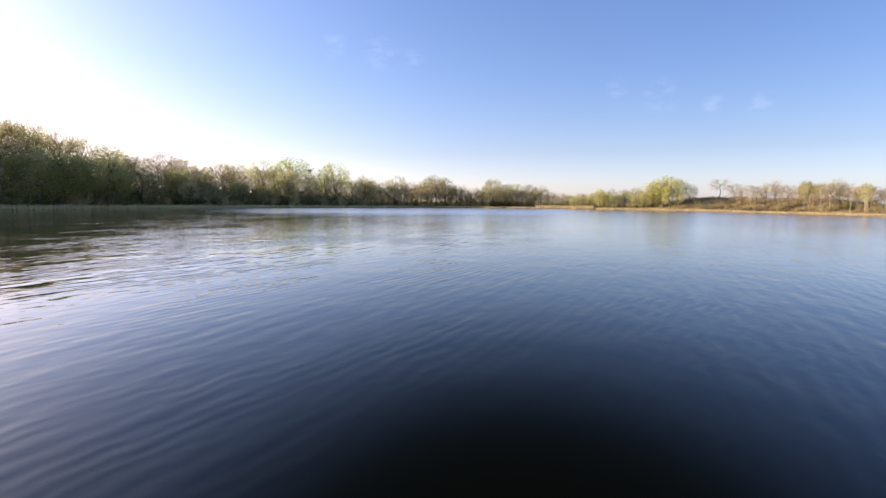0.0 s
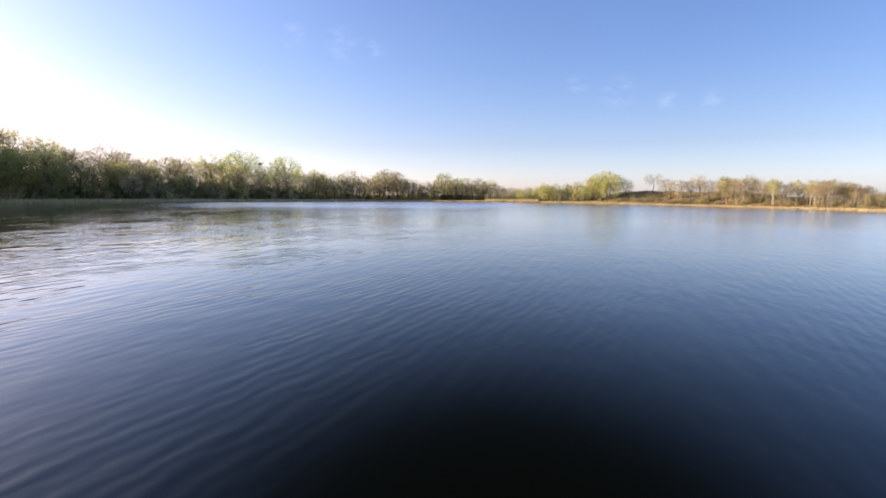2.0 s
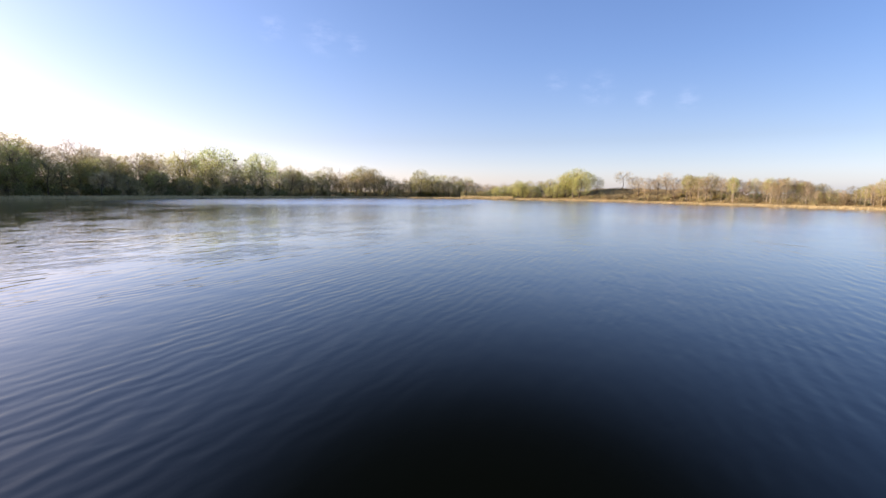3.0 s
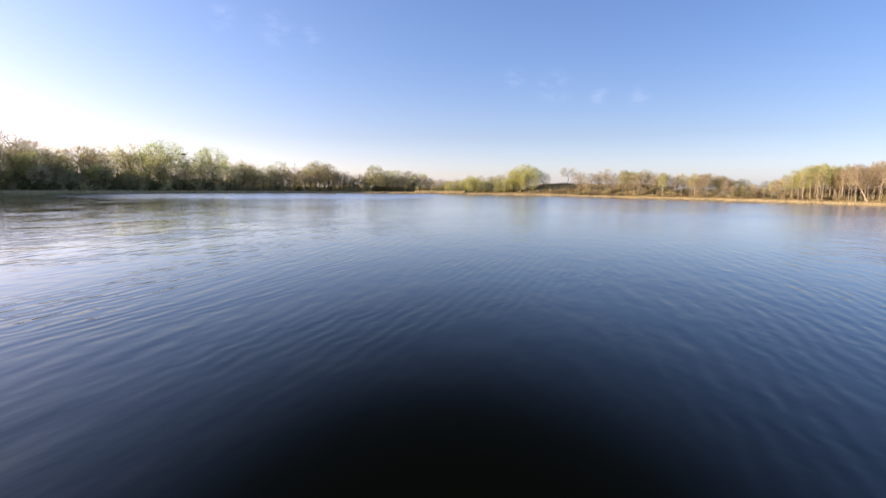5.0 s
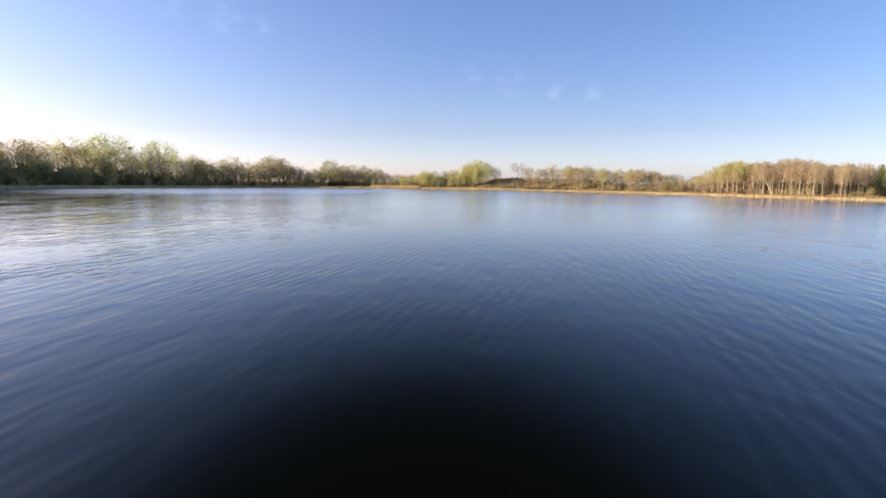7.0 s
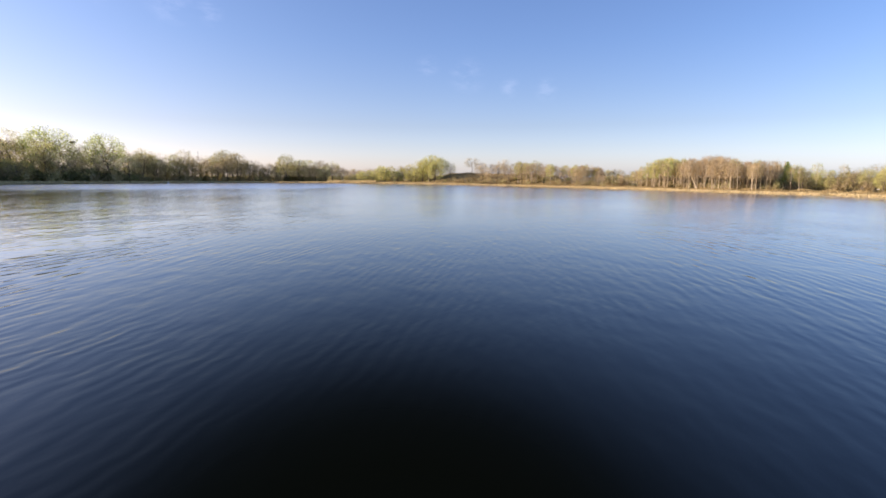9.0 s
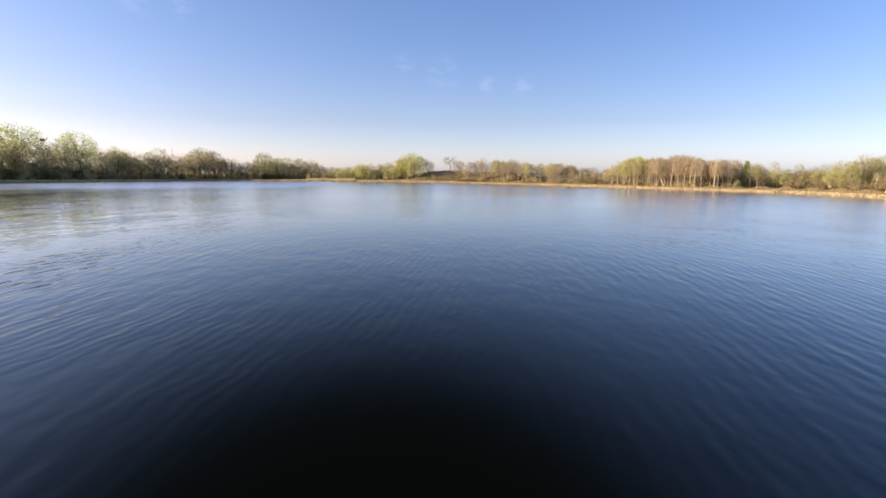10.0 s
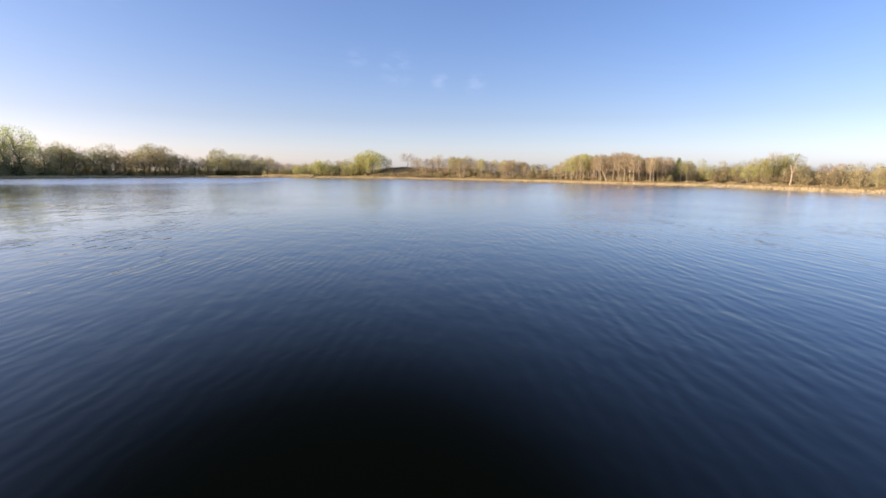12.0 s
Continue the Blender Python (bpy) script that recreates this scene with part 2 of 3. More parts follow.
    gloss = node(t, "ShaderNodeBsdfGlossy", Color=(0.985, 0.965, 0.93, 1), Roughness=0.22)
    patch = math_of(t, "MULTIPLY", math_of(t, "SUBTRACT", gust, 0.5), 0.12)
    total_rough = t.nodes.new("ShaderNodeClamp")
    total_rough.inputs["Min"].default_value, total_rough.inputs["Max"].default_value = 0.04, 0.26
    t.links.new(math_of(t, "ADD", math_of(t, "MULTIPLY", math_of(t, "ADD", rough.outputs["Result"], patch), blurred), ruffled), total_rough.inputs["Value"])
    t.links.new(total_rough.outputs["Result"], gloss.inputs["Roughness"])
    fresnel = node(t, "ShaderNodeFresnel", IOR=1.333)
    t.links.new(bump.outputs["Normal"], gloss.inputs["Normal"])
    # sky light a quarter turn from the low sun is polarised upright, and water hardly mirrors it near Brewster's angle;
    # the dark pool this leaves is painted into the mirror share
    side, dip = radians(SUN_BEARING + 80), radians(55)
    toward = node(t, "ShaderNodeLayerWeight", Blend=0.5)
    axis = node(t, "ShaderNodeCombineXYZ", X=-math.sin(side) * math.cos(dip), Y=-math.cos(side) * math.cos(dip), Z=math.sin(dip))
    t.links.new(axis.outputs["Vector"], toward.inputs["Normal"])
    # hand-fitted ramp: dims reflections about the axis, lifts them beyond 40 degrees
    painted_pool = ramp(t, toward.outputs["Facing"], [(1 - math.cos(radians(at)), (v, v, v)) for at, v in ((0, 0.003), (17, 0.008), (22, 0.015), (26, 0.055), (28, 0.105), (30, 0.2), (33, 0.45), (36, 0.72), (40, 0.99), (44, 1.19), (58, 1.45))])
    share = math_of(t, "MULTIPLY", fresnel.outputs["Fac"], painted_pool)
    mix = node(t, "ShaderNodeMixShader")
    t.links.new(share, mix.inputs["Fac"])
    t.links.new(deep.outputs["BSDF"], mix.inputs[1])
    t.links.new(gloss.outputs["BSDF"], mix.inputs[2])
    t.links.new(mix.outputs["Shader"], out.inputs["Surface"])
    return m


def plain(name, colour, rough=0.7):
    m, t, out = material(name)
    n = noise_of(t, 2.5, 5.0)
    c = ramp(t, n, ((0.3, tuple(v * 0.75 for v in colour)), (0.7, colour)))
    p = node(t, "ShaderNodeBsdfPrincipled", Roughness=rough)
    t.links.new(c, p.inputs["Base Color"])
    t.links.new(p.outputs["BSDF"], out.inputs["Surface"])
    return m


# ---- the lake's plan, by bearing (degrees to the right of +y) and range from the origin ----
BEARINGS = (-180, -150, -120, -90, -70, -50, -45, -40, -35, -30, -25, -20, -15, -10, -5, 0, 5, 10, 15, 20, 25, 30, 35, 40, 45, 50, 55, 60, 65, 70, 75, 80, 85, 100, 120, 150, 180)
RANGES = (130, 140, 155, 170, 180, 185.6, 195, 204.8, 215.2, 223.6, 229.8, 236.8, 239.6, 241.5, 247.4, 249.5, 246.5, 239.7, 228.7, 217.9, 205.6, 194.7, 184.1, 173.1, 163.9, 155.2, 145.7, 136.4, 132, 129.3, 126.2, 120.4, 114.2, 112, 112, 118, 130)


def smooth(v):
    q = min(max(v, 0.0), 1.0)
    return q * q * (3 - 2 * q)


def shore(a):
    a = (a + 180) % 360 - 180
    return float(np.interp(a, BEARINGS, RANGES)) + 0.8 * math.sin(a * 1.9) * smooth(abs(a - 180) / 10) + 0.5 * math.sin(a * 4.3 + 1)


def height(a, s):
    """Height of the ground at bearing a, s metres behind the waterline."""
    a = (a + 180) % 360 - 180
    if s < 0:
        return max(-3.5, 0.3 * s)
    z = (0.7 - 0.35 * smooth((a - 28) / 6) * smooth((150 - a) / 30)) * smooth(s / 4)
    z += 9 * smooth((-4 - a) / 26) * smooth((s - 4) / 45) * smooth((a + 150) / 60)
    z += 4.4 * smooth((a - 20.5) / 8) * smooth((47 - a) / 9) * smooth((s - 5) / 26) * (0.25 + 0.75 * smooth((95 - s) / 45))
    return z + 0.25 * smooth((s - 3) / 10) * math.sin(a * 2.7 + s * 0.11) + 0.25 * smooth((s - 3) / 10)


def polar(a, r):
    return r * math.sin(radians(a)), r * math.cos(radians(a))


def spot(a, s):
    x, y = polar(a, shore(a) + s)
    return Vector((x, y, height(a, s)))


def ground_z(x, y):
    a = math.degrees(math.atan2(x, y))
    return height(a, math.hypot(x, y) - shore(a))


def mesh_of(name, verts, faces, mats, index=None, smooth_shade=False):
    me = bpy.data.meshes.new(name)
    me.from_pydata(np.asarray(verts, float).reshape(-1, 3).tolist(), [], [list(f) for f in faces])
    for m in mats:
        me.materials.append(m)
    if index is not None:
        me.polygons.foreach_set("material_index", np.asarray(index, np.int32))
    if smooth_shade:
        me.polygons.foreach_set("use_smooth", np.ones(len(me.polygons), bool))
    me.update()
    return me


def build_ground():
    around = np.arange(-180, 180, 1.0)
    behind = (-60, -25, -8, -3, -1, 0, 0.8, 1.6, 2.6, 4, 6, 9, 13, 18, 24, 31, 40, 52, 66, 85, 110, 160, 300, 700, 1600, 4200)
    verts = [(0, 0, -3.5)]
    for s in behind:
        for a in around:
            x, y = polar(a, shore(a) + s)
            verts.append((x, y, height(a, s)))
    n = len(around)
    faces = [(0, 1 + (i + 1) % n, 1 + i) for i in range(n)]
    for k in range(len(behind) - 1):
        for i in range(n):
            j = (i + 1) % n
            faces.append((1 + k * n + i, 1 + k * n + j, 1 + (k + 1) * n + j, 1 + (k + 1) * n + i))
    ob = new("ground", mesh_of("ground", verts, faces, [ground_material()], smooth_shade=True))
    tagged(ob, "brown dry-grass banks and low hills round the lake", "ground", kind="structure")


def build_water():
    around = np.arange(-180, 180, 2.0)
    n = len(around)
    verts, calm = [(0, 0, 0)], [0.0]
    rings = []
    for a in around:
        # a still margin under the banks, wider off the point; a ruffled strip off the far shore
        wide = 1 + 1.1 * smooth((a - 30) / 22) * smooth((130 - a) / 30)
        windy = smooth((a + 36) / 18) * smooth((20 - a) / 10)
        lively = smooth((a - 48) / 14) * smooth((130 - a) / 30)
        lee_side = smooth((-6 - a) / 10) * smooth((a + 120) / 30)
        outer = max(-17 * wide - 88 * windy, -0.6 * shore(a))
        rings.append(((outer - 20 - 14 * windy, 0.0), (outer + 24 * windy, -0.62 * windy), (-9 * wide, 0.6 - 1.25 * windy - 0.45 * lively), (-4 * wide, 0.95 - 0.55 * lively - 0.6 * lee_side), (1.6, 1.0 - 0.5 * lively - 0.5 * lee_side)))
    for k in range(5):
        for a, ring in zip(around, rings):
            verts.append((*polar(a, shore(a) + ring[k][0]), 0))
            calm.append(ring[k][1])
    faces = [(0, 1 + (i + 1) % n, 1 + i) for i in range(n)]
    for k in range(4):
        for i in range(n):
            j = (i + 1) % n
            faces.append((1 + k * n + i, 1 + k * n + j, 1 + (k + 1) * n + j, 1 + (k + 1) * n + i))
    me = mesh_of("water", verts, faces, [water_material()])
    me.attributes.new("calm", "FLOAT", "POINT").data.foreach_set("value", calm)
    tagged(new("water", me), "dark blue lake water with low wind ripples", "lake", kind="structure")


build_ground()
build_water()


# ---- trees ----
def tubes(segs, sides):
    """Tapered prisms for segments (start, end, start radius, end radius)."""
    if not segs:
        return np.zeros((0, 3)), np.zeros((0, 4), int)
    p0, p1 = np.array([s[0] for s in segs]), np.array([s[1] for s in segs])
    r0, r1 = np.array([s[2] for s in segs]), np.array([s[3] for s in segs])
    d = p1 - p0
    d /= np.linalg.norm(d, axis=1)[:, None] + 1e-9
    up = np.where(np.abs(d[:, 2:3]) < 0.9, np.array([[0, 0, 1.0]]), np.array([[1.0, 0, 0]]))
    u = np.cross(d, up)
    u /= np.linalg.norm(u, axis=1)[:, None]
    v = np.cross(d, u)
    ang = np.arange(sides) * 2 * math.pi / sides
    ring = u[:, None, :] * np.cos(ang)[None, :, None] + v[:, None, :] * np.sin(ang)[None, :, None]
    verts = np.concatenate([p0[:, None] + ring * r0[:, None, None], p1[:, None] + ring * r1[:, None, None]], 1).reshape(-1, 3)
    i = np.arange(sides)
    quad = np.stack([i, (i + 1) % sides, (i + 1) % sides + sides, i + sides], 1)
    faces = (np.arange(len(segs)) * 2 * sides)[:, None, None] + quad[None]
    return verts, faces.reshape(-1, 4)


def leaf_quads(rng, centres, size):
    n = len(centres)
    if not n:
        return np.zeros((0, 3)), np.zeros((0, 4), int)
    u = rng.normal(size=(n, 3))
    u /= np.linalg.norm(u, axis=1)[:, None]
    w = rng.normal(size=(n, 3))
    v = np.cross(u, w)
    v /= np.linalg.norm(v, axis=1)[:, None]
    s = size * rng.uniform(0.5, 1.25, n)[:, None]
    c = np.asarray(centres)
    verts = np.stack([c - u * s * 0.9, c + v * s * 0.5, c + u * s * 0.9, c - v * s * 0.55], 1).reshape(-1, 3)
    return verts, np.arange(4 * n).reshape(n, 4)


def curve(rng, start, way, length, steps, rise, wobble):
    pts, d, p = [start], way / np.linalg.norm(way), start
    for _ in range(steps):
        d = d + rng.normal(size=3) * wobble + np.array([0, 0, rise])
        d /= np.linalg.norm(d)
        p = p + d * length / steps
        pts.append(p)
    return pts, d


def along(pts, t):
    k = min(int(t * (len(pts) - 1)), len(pts) - 2)
    q = t * (len(pts) - 1) - k
    return pts[k] * (1 - q) + pts[k + 1] * q, pts[k + 1] - pts[k]


# kind: clear stem share, half width, crown's share of the height, limbs, branches a limb, twigs a branch, leaves a twig, leaves on a limb's outer shell,
# leaf size, stem radius, bark, twig, leaf
KINDS = {
    "bare": (0.13, 3.4, 0.86, 11, 7, 7, 3, 45, 0.08, 0.13, BARK_BROWN, TWIG_BROWN, LEAF_BROWN),
    "vase": (0.2, 3.3, 0.74, 11, 7, 7, 2, 20, 0.065, 0.1, BARK_BROWN, TWIG_BROWN, LEAF_BROWN),
    "olive": (0.11, 3.4, 0.88, 11, 7, 5, 5, 140, 0.1, 0.14, BARK_BROWN, TWIG_BROWN, LEAF_OLIVE),
    "green": (0.08, 3.4, 0.92, 12, 7, 4, 8, 270, 0.11, 0.15, BARK_BROWN, TWIG_BROWN, LEAF_GREEN),
    "willow": (0.05, 3.3, 0.94, 12, 7, 4, 8, 170, 0.105, 0.13, BARK_BROWN, TWIG_GOLD, LEAF_YELLOW),
    "birch": (0.34, 1.9, 0.68, 10, 5, 4, 6, 40, 0.085, 0.08, BARK_PALE, TWIG_GOLD, LEAF_SPRING),
    "slim": (0.3, 2.4, 0.72, 11, 6, 6, 2, 30, 0.07, 0.062, BARK_PALE, TWIG_RUSSET, LEAF_RUSSET),
}
LABELS = {
    "bare": ("bare_tree", "bare brown deciduous tree with fine budding twigs on the bank", "tree"),
    "vase": ("spreading_tree", "small bare tree with a spreading crown of fine twigs", "tree"),
    "olive": ("olive_tree_in_bud", "deciduous tree in olive bud with an airy crown", "tree"),
    "green": ("leafing_tree", "broad tree in fresh green spring leaf behind the shore", "tree"),
    "willow": ("willow_tree", "yellow-green leafing willow standing by the water", "tree"),
    "birch": ("birch_tree", "slender pale-stemmed tree with a thin yellow-green top", "tree"),
    "slim": ("slender_tree", "slender leafless tree with a pale trunk and brown twiggy crown", "tree"),
    "conifer": ("conifer_tree", "small green conifer among bare trees", "tree"),
    "dead": ("dead_tree", "bleached dead tree with broken forked limbs", "tree"),
    "brown_bush": ("brown_bush", "leafless brown bush of many thin stems", "bush"),
    "green_bush": ("green_bush", "dense dark green bush on the shaded bank", "bush"),
    "gold_bush": ("yellow_bush", "small bush in bright yellow-green leaf", "bush"),
}


def grow_tree(kind, seed):
    """Wood and crown meshes of one tree, 10 m high, with its crown about 7 m wide: limbs fan up from the fork into a rounded dome."""
    rng = np.random.default_rng(seed)
    clear, half, deep, limbs, branches, twigs, leaves, shell, size, stem, mat_bark, mat_twig, mat_leaf = KINDS[kind]
    wood, boughs, fine, tips = [], [], [], []
    trunk = [np.array([0, 0, -0.3])]
    drift = rng.normal(size=2) * 0.04
    top = 8.8 if clear > 0.25 else 6.2
    for k in range(1, 9):
        drift = drift * 0.7 + rng.normal(size=2) * (0.028 if clear > 0.25 else 0.08)
        trunk.append(np.array([trunk[-1][0] + drift[0], trunk[-1][1] + drift[1], top * k / 8]))
    for k in range(8):
        wood.append((trunk[k], trunk[k + 1], stem * (1 - k / 8.6) ** 0.75 + 0.015, stem * (1 - (k + 1) / 8.6) ** 0.75 + 0.012))
    tall = 10 * deep / 2
    heart = np.array([trunk[5][0], trunk[5][1], 9.6 - tall])
    dome = np.array([half, half, tall])
    turn = rng.uniform(0, 6.28)
    for i in range(limbs):
        u = (i + rng.uniform(0.2, 0.8)) / limbs
        turn += 2.4 + rng.normal() * 0.25
        rise = (-0.8 if deep > 0.62 else -0.3) + (1.75 if deep > 0.62 else 1.25) * u ** 0.85
        flat = math.sqrt(max(0.02, 1 - rise * rise))
        way = np.array([math.cos(turn) * flat, math.sin(turn) * flat, rise])
        lobe = rng.uniform(0.86, 1.04)
        goal = heart + way * dome * rng.uniform(0.5, 0.72) * lobe
        foot = min(max(clear * 10 * rng.uniform(0.8, 1.1), min(goal[2] - 1.1 * np.hypot(goal[0], goal[1]), top * 0.93)), top * 0.97)
        start, _ = along(trunk, max(foot, 0.5) / top)
        bend = start + (goal - start) * np.array([0.42, 0.42, 0.6])
        limb = [start * (1 - q) ** 2 + bend * 2 * q * (1 - q) + goal * q * q + (rng.normal(size=3) * 0.09 if 0 < q < 1 else 0) for q in np.linspace(0, 1, 5)]
        thick = stem * rng.uniform(0.28, 0.42)
        for k in range(4):
            boughs.append((limb[k], limb[k + 1], thick * (1 - k / 5) + 0.01, thick * (1 - (k + 1) / 5) + 0.01))
        skin = way + rng.normal(size=(shell, 3)) * 0.36
        skin /= np.linalg.norm(skin, axis=1)[:, None]
        tips.extend(heart + skin * dome * lobe * rng.uniform(0.45, 1.0, shell)[:, None] ** 0.5)
        for j in range(branches):
            at, _ = along(limb, 0.3 + 0.7 * (j + rng.uniform(0, 1)) / branches)
            out = way + rng.normal(size=3) * 0.5
            out[2] = max(out[2], -0.85)
            out /= np.linalg.norm(out)
            end = heart + out * dome * lobe * rng.uniform(0.7, 0.98)
            mid = (at + end) / 2 + rng.normal(size=3) * 0.12 + np.array([0, 0, 0.12])
            boughs.append((at, mid, thick * 0.25 + 0.008, thick * 0.15 + 0.008))
            fine.append((mid, end, 0.02, 0.009))
            for n in range(twigs):
                q = 0.25 + 0.75 * (n + rng.uniform(0, 1)) / twigs
                base, d = along([at, mid, end], q)
                aim = d / np.linalg.norm(d) + out * 0.4 + rng.normal(size=3) * 0.55
                tip = base + aim / np.linalg.norm(aim) * rng.uniform(0.45, 0.95) * (0.6 + 0.12 * half)
                far = np.linalg.norm((tip - heart) / dome) / (0.98 * lobe)
                if far > 1:
                    tip = heart + (tip - heart) / far
                fine.append((base, tip, 0.014, 0.006))
                m = rng.poisson(leaves)
                tips.extend(base + (tip - base) * rng.uniform(0.3, 1.05, m)[:, None] + rng.normal(size=(m, 3)) * 0.22)
    v1, f1 = tubes(wood, 7)
    v4, f4 = tubes(boughs, 4)
    v1, f1 = np.concatenate([v1, v4]), np.concatenate([f1, f4 + len(v1)])
    v2, f2 = tubes(fine, 3)
    v3, f3 = leaf_quads(rng, tips, size)
    crown_faces = np.concatenate([f2, f3 + len(v2)])
    index = np.concatenate([np.zeros(len(f2), int), np.ones(len(f3), int)])
    return (mesh_of("trunk", v1, f1, [mat_bark], smooth_shade=True),
            mesh_of("crown", np.concatenate([v2, v3]), crown_faces, [mat_twig, mat_leaf], index))


def grow_bush(kind, seed):
    """Stems and foliage of one bush, 3 m high and about 4 m wide."""
    rng = np.random.default_rng(seed)
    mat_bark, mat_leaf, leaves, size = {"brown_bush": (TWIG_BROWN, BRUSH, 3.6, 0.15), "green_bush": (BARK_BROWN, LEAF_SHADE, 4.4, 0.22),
                                        "gold_bush": (TWIG_GOLD, LEAF_YELLOW, 4.4, 0.19)}[kind]
    wood, fine, tips = [], [], []
    for i in range(15):
        a, tilt = rng.uniform(0, 6.28), abs(rng.normal()) * 0.55 + 0.1
        way = np.array([math.cos(a) * math.sin(tilt), math.sin(a) * math.sin(tilt), math.cos(tilt)])
        root = np.array([math.cos(a), math.sin(a), 0]) * rng.uniform(0, 0.12) - np.array([0, 0, 0.15])
        stem, _ = curve(rng, root, way, rng.uniform(1.5, 3.0), 4, 0.03, 0.14)
        for k in range(4):
            wood.append((stem[k], stem[k + 1], 0.04 - 0.007 * k, 0.033 - 0.007 * k))
        for j in range(12):
            at, d = along(stem, 0.02 + 0.98 * (j + rng.uniform(0, 1)) / 12)
            w = d / np.linalg.norm(d) + rng.normal(size=3) * 0.8
            tip = at + w / np.linalg.norm(w) * rng.uniform(0.35, 0.8)
            fine.append((at, tip, 0.018, 0.008))
            for _ in range(rng.poisson(leaves)):
                tips.append(at + (tip - at) * rng.uniform(0.2, 1.1) + rng.normal(size=3) * 0.16)
    v1, f1 = tubes(wood, 4)
    v2, f2 = tubes(fine, 3)
    v3, f3 = leaf_quads(rng, tips, size)
    index = np.concatenate([np.zeros(len(f2), int), np.ones(len(f3), int)])
    return (mesh_of("woody_base", v1, f1, [mat_bark]),
            mesh_of("foliage", np.concatenate([v2, v3]), np.concatenate([f2, f3 + len(v2)]), [mat_bark, mat_leaf], index))


def grow_conifer(seed):
    rng = np.random.default_rng(seed)
    wood = [(np.array([0, 0, -0.3 + k]), np.array([0, 0, 0.7 + k]), 0.16 - 0.015 * k, 0.145 - 0.015 * k) for k in range(10)]
    fine, tips = [], []
    for i in range(110):
        z = 1.0 + 8.7 * (i + rng.uniform(0, 1)) / 110
        a, reach = i * 2.4, (10 - z) * 0.27 * rng.uniform(0.7, 1.15) + 0.15
        start = np.array([0, 0, z])
        end = start + np.array([math.cos(a) * reach, math.sin(a) * reach, -0.12 * reach + 0.1])
        fine.append((start, end, 0.03, 0.008))
        for _ in range(int(6 + reach * 12)):
            tips.append(start + (end - start) * rng.uniform(0.15, 1.05) + rng.normal(size=3) * 0.14)
    v1, f1 = tubes(wood, 6)
    v2, f2 = tubes(fine, 3)
    v3, f3 = leaf_quads(rng, tips, 0.2)
    index = np.concatenate([np.zeros(len(f2), int), np.ones(len(f3), int)])
    return (mesh_of("trunk", v1, f1, [BARK_BROWN]),
            mesh_of("crown", np.concatenate([v2, v3]), np.concatenate([f2, f3 + len(v2)]), [TWIG_BROWN, LEAF_DARK], index))


def grow_dead(seed):
    rng = np.random.default_rng(seed)
    wood, fine = [], []
    trunk, _ = curve(rng, np.array([0, 0, -0.3]), np.array([0.05, 0, 1.0]), 5.2, 6, 0.05, 0.07)
    for k in range(6):
        wood.append((trunk[k], trunk[k + 1], 0.27 - 0.02 * k, 0.25 - 0.02 * k))
    for way, length in (((-0.35, 0.1, 1.0), 4.6), ((0.5, -0.1, 0.85), 3.6), ((0.75, 0.3, 0.5), 2.2)):
        limb, _ = curve(rng, trunk[-1], np.array(way), length, 6, 0.05, 0.15)
        for k in range(6):
            wood.append((limb[k], limb[k + 1], 0.2 - 0.03 * k, 0.17 - 0.027 * k))
        for j in range(9):
            at, d = along(limb, rng.uniform(0.35, 1.0))
            bough, _ = curve(rng, at, d / np.linalg.norm(d) + rng.normal(size=3) * 0.6, rng.uniform(0.6, 1.6), 3, 0.08, 0.2)
            for k in range(3):
                fine.append((bough[k], bough[k + 1], 0.045 - 0.012 * k, 0.033 - 0.011 * k))
    v1, f1 = tubes(wood, 7)
    v2, f2 = tubes(fine, 4)
    return mesh_of("trunk", v1, f1, [BARK_WHITE], smooth_shade=True), mesh_of("crown", v2, f2, [BARK_WHITE])


grown = {}
chooser = np.random.default_rng(11)


def plant(kind, x, y, tall, wide, group="trees round the lake", variants=4):
    """Sets one tree or bush on the ground, tall metres high and wide metres across."""
    which = int(chooser.integers(variants))
    bush = kind.endswith("bush")
    base_tall, base_wide = (3.0, 4.0) if bush else (10.0, {"birch": 4.2, "slim": 5.2, "conifer": 4.6, "dead": 5.6}.get(kind, 7.0))
    if kind in KINDS:
        tall *= 1.09
    sx = min(max(wide / base_wide, 0.6 * tall / base_tall), (1.15 if kind in ("birch", "slim") else 1.7) * tall / base_tall)
    full = Matrix.LocRotScale((x, y, ground_z(x, y) - 0.05), Euler((0, 0, chooser.uniform(0, 6.28))), (sx, sx, tall / base_tall))
    key = (kind, which)
    if key in grown:
        first = grown[key]
        s = first.scale
        return copy_thing(first, full @ Matrix.Diagonal((1 / s[0], 1 / s[1], 1 / s[2], 1)))
    name, label, category = LABELS[kind]
    root = new(name)
    tagged(root, label, category, group)
    seed = 100 + 17 * which + sum(map(ord, kind))
    made = grow_bush(kind, seed) if bush else grow_conifer(seed) if kind == "conifer" else grow_dead(seed) if kind == "dead" else grow_tree(kind, seed)
    for me in made:
        ob = new(me.name.split(".")[0], me)
        ob.parent = root
    root.matrix_basis = full
    grown[key] = root
    return root


